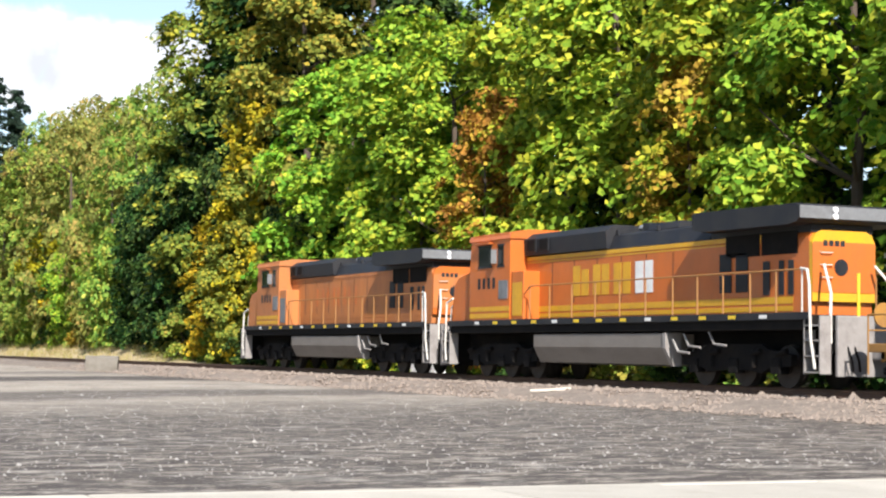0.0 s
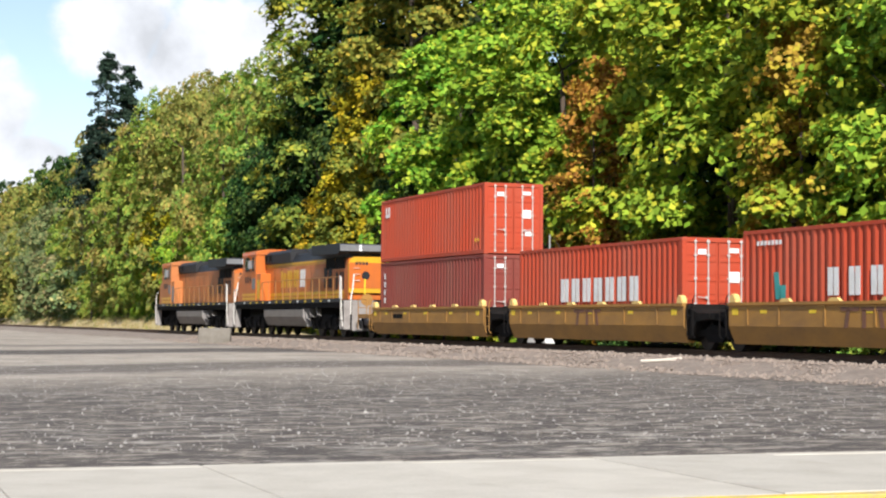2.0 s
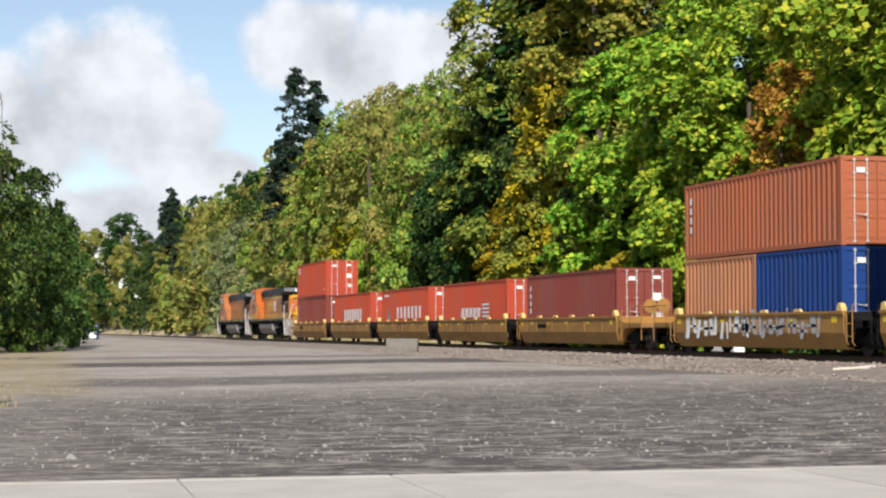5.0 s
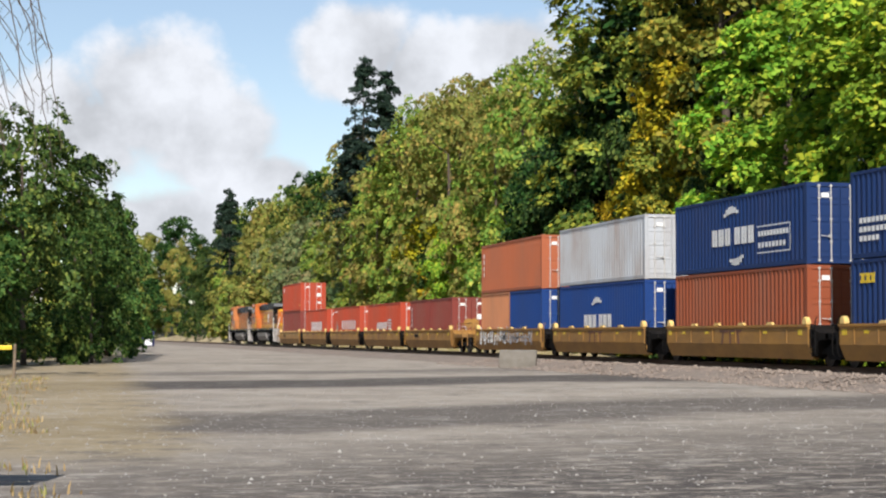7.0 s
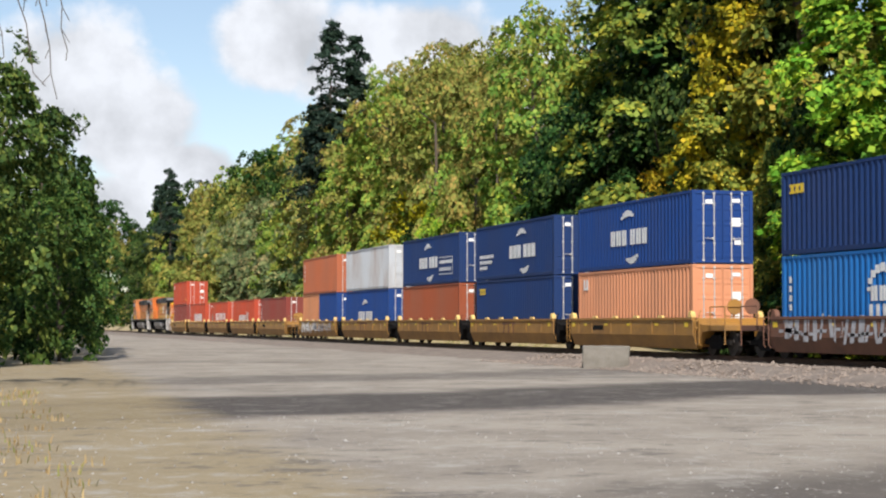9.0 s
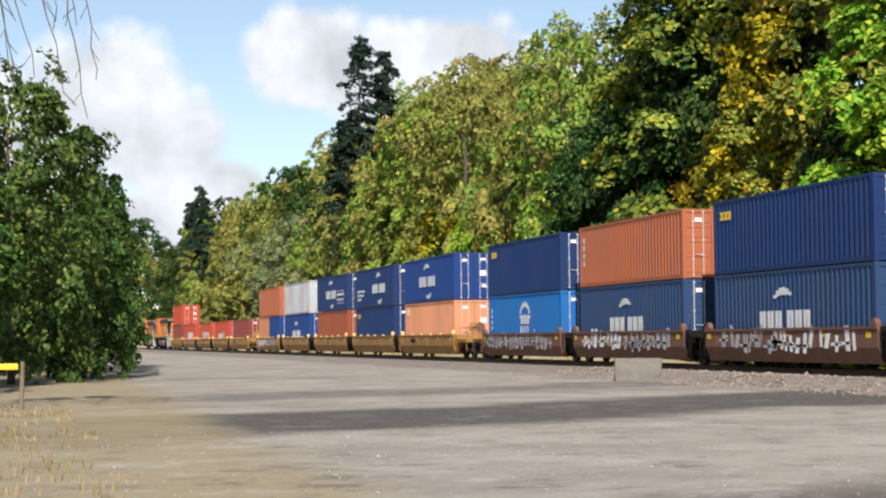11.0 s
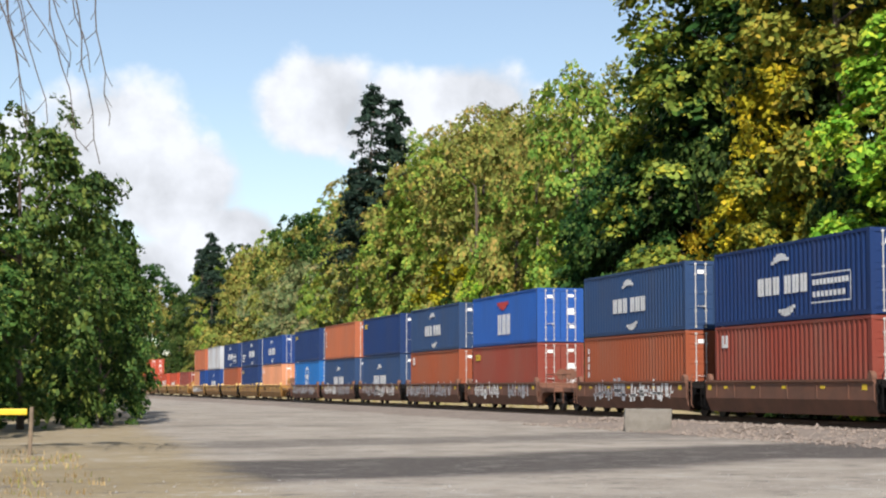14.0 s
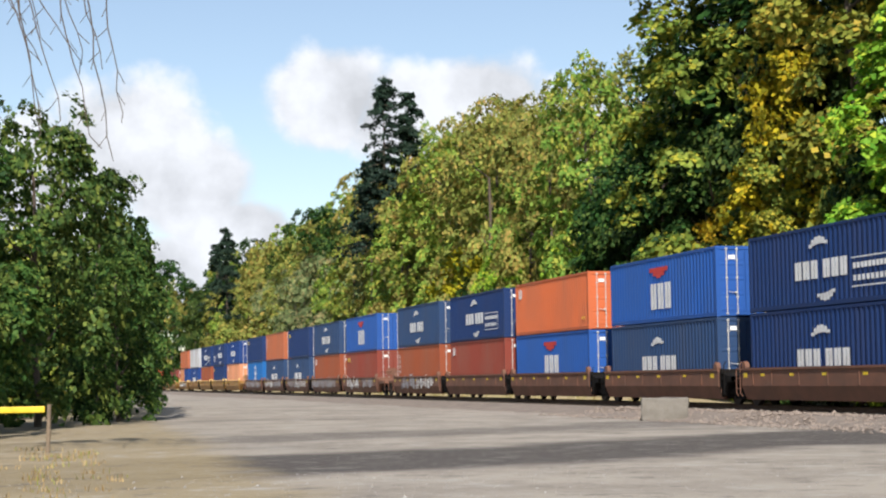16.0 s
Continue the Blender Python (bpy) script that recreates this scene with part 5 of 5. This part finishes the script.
        for k in range(4):
            add("number_bar", lambda bm: box(bm, min(x, x + s * 0.006), max(x, x + s * 0.006), 19.0 - 0.36 * k - 0.2, 19.0 - 0.36 * k, 2.85, 3.2), LOCO_ROOF, "dark plain bar")
        add("cab_door", lambda bm: box(bm, min(x, x + s * 0.02), max(x, x + s * 0.02), 16.8, 17.45, 2.5, 3.1, 0.01), LOCO_GREY)
        add("mirror", lambda bm: (box(bm, min(x, x + s * 0.2), max(x, x + s * 0.2), 17.62, 17.66, 3.65, 4.1)), LOCO_GREY)
        add("battery_box", lambda bm: box(bm, s * 1.2 - 0.3, s * 1.2 + 0.3, 15.75, 16.6, 1.84, 3.35, 0.02), body)
        add("cab_stripe_panel", lambda bm: box(bm, min(s * 1.512, s * 1.506), max(s * 1.512, s * 1.506), 15.85, 16.5, 1.95, 3.0), LOCO_YELLOW if not faded else LOCO_GREY)
        # fuel tank
        add("fuel_tank", lambda bm: prism(bm, [(s * 1.46, 1.36), (s * 1.46, 0.98), (s * 1.22, 0.52), (s * 0.05, 0.46), (s * 0.05, 1.36)], 7.5, 15.1), TANK_GREY, "grey steel fuel tank")
        add("tank_end", lambda bm: prism(bm, [(s * 1.50, 1.38), (s * 1.50, 0.96), (s * 1.25, 0.48), (s * 1.0, 0.48), (s * 1.0, 1.38)], 7.36, 7.5), STEP_GREY, "pale grey tank end")
        # handrails
        posts = [1.25, 2.3, 3.4, 4.6, 5.8, 7.0, 8.4, 9.8, 11.2, 12.6, 14.0, 15.3]
        for v in posts:
            add("stanchion", lambda bm: rod(bm, (s * 1.50, v, 1.8), (s * 1.50, v, 2.86), 0.022, 6), RAILING if v < 2 else RAIL_DARK)
        add("handrail", lambda bm: pipe(bm, [(s * 1.50, 1.25, 2.86), (s * 1.50, 15.3, 2.86), (s * 1.50, 15.7, 2.6)], 0.022), RAIL_DARK, "long side handrail")
        add("end_handrail", lambda bm: pipe(bm, [(s * 1.50, 1.3, 2.88), (s * 1.52, 1.02, 2.84), (s * 1.54, 0.92, 2.5), (s * 1.54, 0.86, 1.2), (s * 1.5, 0.75, 0.5)], 0.035, 8), RAILING, "white curved rear grab rail")
        add("end_handrail", lambda bm: pipe(bm, [(s * 0.75, 1.4, 3.0), (s * 1.0, 0.8, 2.3), (s * 1.15, 0.62, 1.8), (s * 1.15, 0.6, 1.1)], 0.035, 8), RAILING, "white slanting rear grab rail")
        add("front_handrail", lambda bm: pipe(bm, [(s * 1.5, 21.0, 2.6), (s * 1.54, 21.4, 2.45), (s * 1.54, 21.5, 1.0), (s * 1.5, 21.5, 0.5)], 0.035, 8), RAILING)
        add("front_handrail", lambda bm: pipe(bm, [(s * 1.2, 21.3, 2.5), (s * 1.2, 21.75, 2.3), (s * 1.2, 21.8, 1.2)], 0.035, 8), RAILING)
        # steps
        for v0 in (0.55, 21.2):
            add("step_well", lambda bm: (box(bm, s * 1.36 - 0.16, s * 1.36 + 0.16, v0 - 0.02, v0 + 0.02, 0.38, 1.75), box(bm, s * 1.36 - 0.16, s * 1.36 + 0.16, v0 + 0.58, v0 + 0.62, 0.38, 1.75), [box(bm, s * 1.36 - 0.16, s * 1.36 + 0.16, v0, v0 + 0.6, z, z + 0.04) for z in (0.4, 0.78, 1.15, 1.5)]), STEP_GREY, "grey boarding steps")
    for y, s in ((0.35, -1), (21.75, 1)):
        add("pilot", lambda bm: (box(bm, -1.18, 1.18, y - 0.05, y + 0.05, 0.32, 1.75, 0.02), box(bm, -0.2, 0.2, min(y, y + s * 0.55), max(y, y + s * 0.55), 0.72, 1.02, 0.04)), STEP_GREY if s < 0 else BLACK, "grey end plate with coupler")
        add("end_post", lambda bm: [rod(bm, (x, y, 1.75), (x, y, 2.75), 0.04, 8) for x in (-0.55, 0.55)], TAB, "yellow end post")
        add("air_hose", lambda bm: [pipe(bm, [(x, y, 1.1), (x + 0.05, y + s * 0.15, 0.7), (x + 0.1, y + s * 0.12, 0.45)], 0.03) for x in (-0.9, -0.7, 0.7, 0.9)], BLACK)
    for x, y, z, r in ((-1.4, 6.6, 1.35, 0.03), (-1.4, 5.4, 1.4, 0.03), (-1.42, 7.1, 1.2, 0.035)):
        add("brake_pipe", lambda bm: pipe(bm, [(x, y, z), (x, y - 0.25, z - 0.32), (x, y - 0.8, z - 0.36)], r), STEP_GREY, "pale grey brake piping")
    truck(c, 4.6, TRUCK6, (-1.85, 0.0, 1.85), W_LARGE, 0.53)
    truck(c, 17.9, TRUCK6, (-1.85, 0.0, 1.85), W_LARGE, 0.53)
    HOLD.append((c, u, 0.0))
    return c


locomotive(16.1, False)
locomotive(38.4, True)


# ---- small things on the lot ----
def rough_box(bm, x, y, z, cut, amount, seed):
    """A block with uneven, chipped faces."""
    box(bm, -x / 2, x / 2, -y / 2, y / 2, 0, z, 0.05)
    bmesh.ops.subdivide_edges(bm, edges=[e for e in bm.edges if e.calc_length() > 0.3], cuts=cut, use_grid_fill=True)
    for v in bm.verts:
        n = noise.noise_vector(v.co * 2.3 + Vector((seed, 0, 0)))
        v.co += n * amount


CAST = mat("cast_concrete", (0.19, 0.172, 0.145), 0.9, dirt=(0.15, 0.135, 0.11), amount=0.9, scale=2.2, bump=0.6, bump_scale=25)
bm = bmesh.new()
rough_box(bm, 1.65, 0.8, 0.82, 5, 0.05, 2.0)
blk = solo("concrete_block", bm, CAST, "grey weathered cast concrete barrier block on the gravel", "concrete block")
blk.matrix_basis = pose(22.2, 75.0, GROUND - 0.02, 0, 0, -17)

TIMBER = mat("bleached_timber", (0.52, 0.47, 0.40), 0.85, dirt=(0.3, 0.25, 0.2), amount=0.6)
bm = bmesh.new()
pipe(bm, [(-0.75, 0, 0.06), (-0.1, 0.05, 0.09), (0.7, 0.22, 0.16)], 0.055, 7)
rod(bm, (0.0, 0.0, 0.09), (0.45, -0.18, 0.10), 0.04, 6, 0.02)
stick = solo("broken_branch", bm, TIMBER, "pale bleached broken branch lying on the gravel", "branch")
stick.matrix_basis = pose(23.6, 28.2, GROUND + 0.14, 0, 0, -20) @ Matrix.Diagonal((0.8, 0.8, 0.8, 1))

POST = mat("post_wood", (0.20, 0.15, 0.10), 0.85, dirt=(0.1, 0.08, 0.06), amount=0.6)
SIGN_POST = mat("post_metal", (0.33, 0.34, 0.33), 0.55, metal=0.4)
SIGN_WHITE = mat("sign_white", (0.80, 0.81, 0.82), 0.45, dirt=(0.6, 0.6, 0.58), amount=0.3)
NAVY_BOX = mat("cabinet_navy", (0.015, 0.02, 0.075), 0.5)


def yellow_barrier(x, y, turn):
    b = tagged(new("barrier_rail"), "low barrier with a bright yellow rail on thin wooden posts", "barrier")
    b.matrix_basis = pose(x, y, GROUND, 0, 0, turn)
    for px in (-0.85, 0.85):
        bm = bmesh.new()
        rod(bm, (px, 0, -0.1), (px + 0.03, 0, 1.12), 0.05, 8)
        part("post", bm, POST, b)
    bm = bmesh.new()
    box(bm, -0.82, 0.78, -0.03, 0.03, 0.93, 1.08, 0.02)
    part("rail", bm, TAB, b, "bright yellow rail")


def road_sign(x, y, turn):
    s = tagged(new("sign"), "white rectangular sign with a smaller panel on a grey post", "sign")
    s.matrix_basis = pose(x, y, GROUND, 0, 0, turn)
    bm = bmesh.new()
    box(bm, -0.03, 0.03, -0.02, 0.02, -0.1, 2.6, 0.004)
    part("post", bm, SIGN_POST, s)
    bm = bmesh.new()
    box(bm, -0.55, 0.55, -0.045, -0.022, 1.95, 2.65, 0.01)
    panel = part("panel", bm, SIGN_WHITE, s, "plain white sign panel")
    bm = bmesh.new()
    box(bm, -0.52, 0.52, -0.045, -0.022, 1.58, 1.90, 0.01)
    part("panel", bm, SIGN_WHITE, s)
    bm = bmesh.new()
    box(bm, -0.42, 0.42, -0.049, -0.046, 1.70, 1.76)
    part("text_bar", bm, SIGN_POST, s, "grey unreadable line")


def track_cabinet(x, y):
    c = tagged(new("trackside_cabinet"), "dark navy trackside cabinet with a tall white door panel", "cabinet")
    c.matrix_basis = pose(x, y, GROUND)
    bm = bmesh.new()
    box(bm, -1.7, 0.9, -0.8, 0.8, 0, 2.2, 0.06)
    prism(bm, [(-1.75, 2.2), (-0.4, 2.5), (0.95, 2.2)], -0.85, 0.85)
    part("body", bm, NAVY_BOX, c)
    bm = bmesh.new()
    box(bm, -0.45, 0.55, -0.86, -0.80, 0.1, 2.05, 0.02)
    part("door", bm, SIGN_WHITE, c, "white door panel")


yellow_barrier(-0.5, 58.0, -4)
road_sign(-0.05, 14.0, -6)
track_cabinet(16.4, 245.0)


def hanging_twigs():
    """A leaning tree beside the lot whose long thin twigs hang down."""
    rng = random.Random(21)
    t = tagged(new("tree"), "dark leaning tree with long thin bare hanging twigs", "tree", "trees")
    t.matrix_basis = pose(-5.7, 52.0, GROUND)
    bm = bmesh.new()
    rod(bm, (0, 0, -0.3), (0.5, 0.2, 5), 0.28, 8, 0.2)
    rod(bm, (0.5, 0.2, 5), (1.6, 0.4, 9.5), 0.2, 8, 0.12)
    rod(bm, (1.6, 0.4, 9.5), (4.6, 0.2, 12.6), 0.12, 7, 0.06)
    rod(bm, (1.2, 0.3, 8), (3.8, -0.3, 10.2), 0.10, 7, 0.05)
    part("trunk", bm, BARK, t)
    for k in range(26):
        bm = bmesh.new()
        x = rng.uniform(2.6, 6.4)
        p = Vector((x, rng.uniform(-0.6, 0.8), 12.8 - abs(x - 4.6) * 0.3))
        drift = rng.uniform(0.02, 0.16)
        long = rng.uniform(2.4, 6.2)
        n = 12
        for i in range(n):
            q = p + Vector((drift + rng.uniform(-0.08, 0.10), rng.uniform(-0.06, 0.06), -long / n))
            rod(bm, p, q, 0.022 * (1 - 0.6 * i / n), 5)
            if rng.random() < 0.7:
                a = rng.uniform(0, 6.28)
                rod(bm, q, q + Vector((math.cos(a) * 0.25, math.sin(a) * 0.25, -0.25)), 0.009, 4)
            p = q
        part("twig", bm, BARK, t)
    lobes = [(rng.uniform(-2, 2.2), rng.uniform(-2, 2), rng.uniform(1.2, 4.6), rng.uniform(0.8, 1.4), rng.uniform(0.6, 1.0)) for _ in range(24)] + [(3.4, 0.2, 11.6, 0.5, 0.5), (4.4, 0.0, 12.8, 0.6, 0.4)]
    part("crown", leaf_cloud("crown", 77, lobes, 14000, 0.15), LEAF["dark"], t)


hanging_twigs()

bm = bmesh.new()
rod(bm, (0, 0, -0.3), (0, 0, 5.2), 0.06, 8, 0.045)
box(bm, -0.12, 0.12, -0.12, 0.12, 0, 0.25, 0.02)
mast = solo("mast", bm, SIGN_POST, "thin grey metal mast beyond the track", "mast")
mast.location = (33.2, 57.0, GROUND)


def grass(name, n, spots, tall, material, label, seed):
    """Thin bent blades, two quads each, joined."""
    rng = np.random.default_rng(seed)
    p = spots(rng, n)
    a = rng.uniform(0, 6.28, n)
    h = tall * rng.uniform(0.4, 1.2, n)
    lean = rng.uniform(0.1, 0.6, n) * h
    w = 0.012
    side = np.stack([np.cos(a), np.sin(a), 0 * a], 1) * w
    bend = np.stack([-np.sin(a), np.cos(a), 0 * a], 1)
    up = np.array([0, 0, 1.0])
    mid, tip = p + bend * (lean * 0.35)[:, None] + up * (h * 0.6)[:, None], p + bend * lean[:, None] + up * h[:, None]
    v = np.stack([p - side, p + side, mid + side * 0.8, mid - side * 0.8, tip], 1).reshape(-1, 3)
    k = 5 * np.arange(n)
    faces = [f for i in k.tolist() for f in ((i, i + 1, i + 2, i + 3), (i + 3, i + 2, i + 4))]
    me = bpy.data.meshes.new(name)
    me.from_pydata(v.tolist(), [], faces)
    me.materials.append(material)
    return tagged(new(name, me), label, "grass", kind="stuff")


def verge_spots(rng, n):
    c = rng.uniform((-7, 14), (1.2, 60), (n // 12 + 1, 2))
    p = np.repeat(c, 12, 0)[:n] + rng.normal(size=(n, 2)) * 0.16
    return np.stack([p[:, 0], p[:, 1], np.full(n, GROUND - 0.01)], 1)


def bank_spots(rng, n):
    c = rng.uniform((32.8, 105), (36.6, 230), (n // 14 + 1, 2))
    p = np.repeat(c, 14, 0)[:n] + rng.normal(size=(n, 2)) * 0.25
    return np.stack([p[:, 0], p[:, 1], [GROUND + hill(x, y) - 0.02 for x, y in p]], 1)


bm = bmesh.new()
box(bm, -0.25, 0.25, -1.4, 1.4, 0.0, 0.74, 0.03)
box(bm, -0.28, 0.28, -1.44, 1.44, 0.74, 0.80, 0.015)
trunking = solo("trackside_box", bm, SIGN_WHITE, "low white trackside box on the ballast beyond the rails", "box")
trunking.matrix_basis = pose(32.5, 56.7, -0.43)

STRAW = leaf_mat("straw", (0.26, 0.19, 0.08), (0.46, 0.36, 0.17), (0.24, 0.26, 0.08), 0.15)
grass("dry_grass", 5000, verge_spots, 0.12, STRAW, "sparse brown dry grass tufts along the edge of the lot", 31)
grass("bank_grass", 9000, bank_spots, 0.55, STRAW, "pale straw-coloured dry grass on the bank beyond the track", 33)



# ---- what moves ----
# the train's place along the track: seconds, and where the first container's doors are
RUN = [(0, 2.0), (2, 46.8), (4, 91.7), (5.5, 125.4), (6.5, 147.8), (7, 165.6), (7.5, 177.8), (8, 194.2), (10, 237.2), (12, 280.2), (14, 323.7), (16, 367.1)]


def motions():
    for thing, u, z in HOLD:
        walk(thing, [(t, pose(TRACK, s + u, z)) for t, s in RUN])


motions()
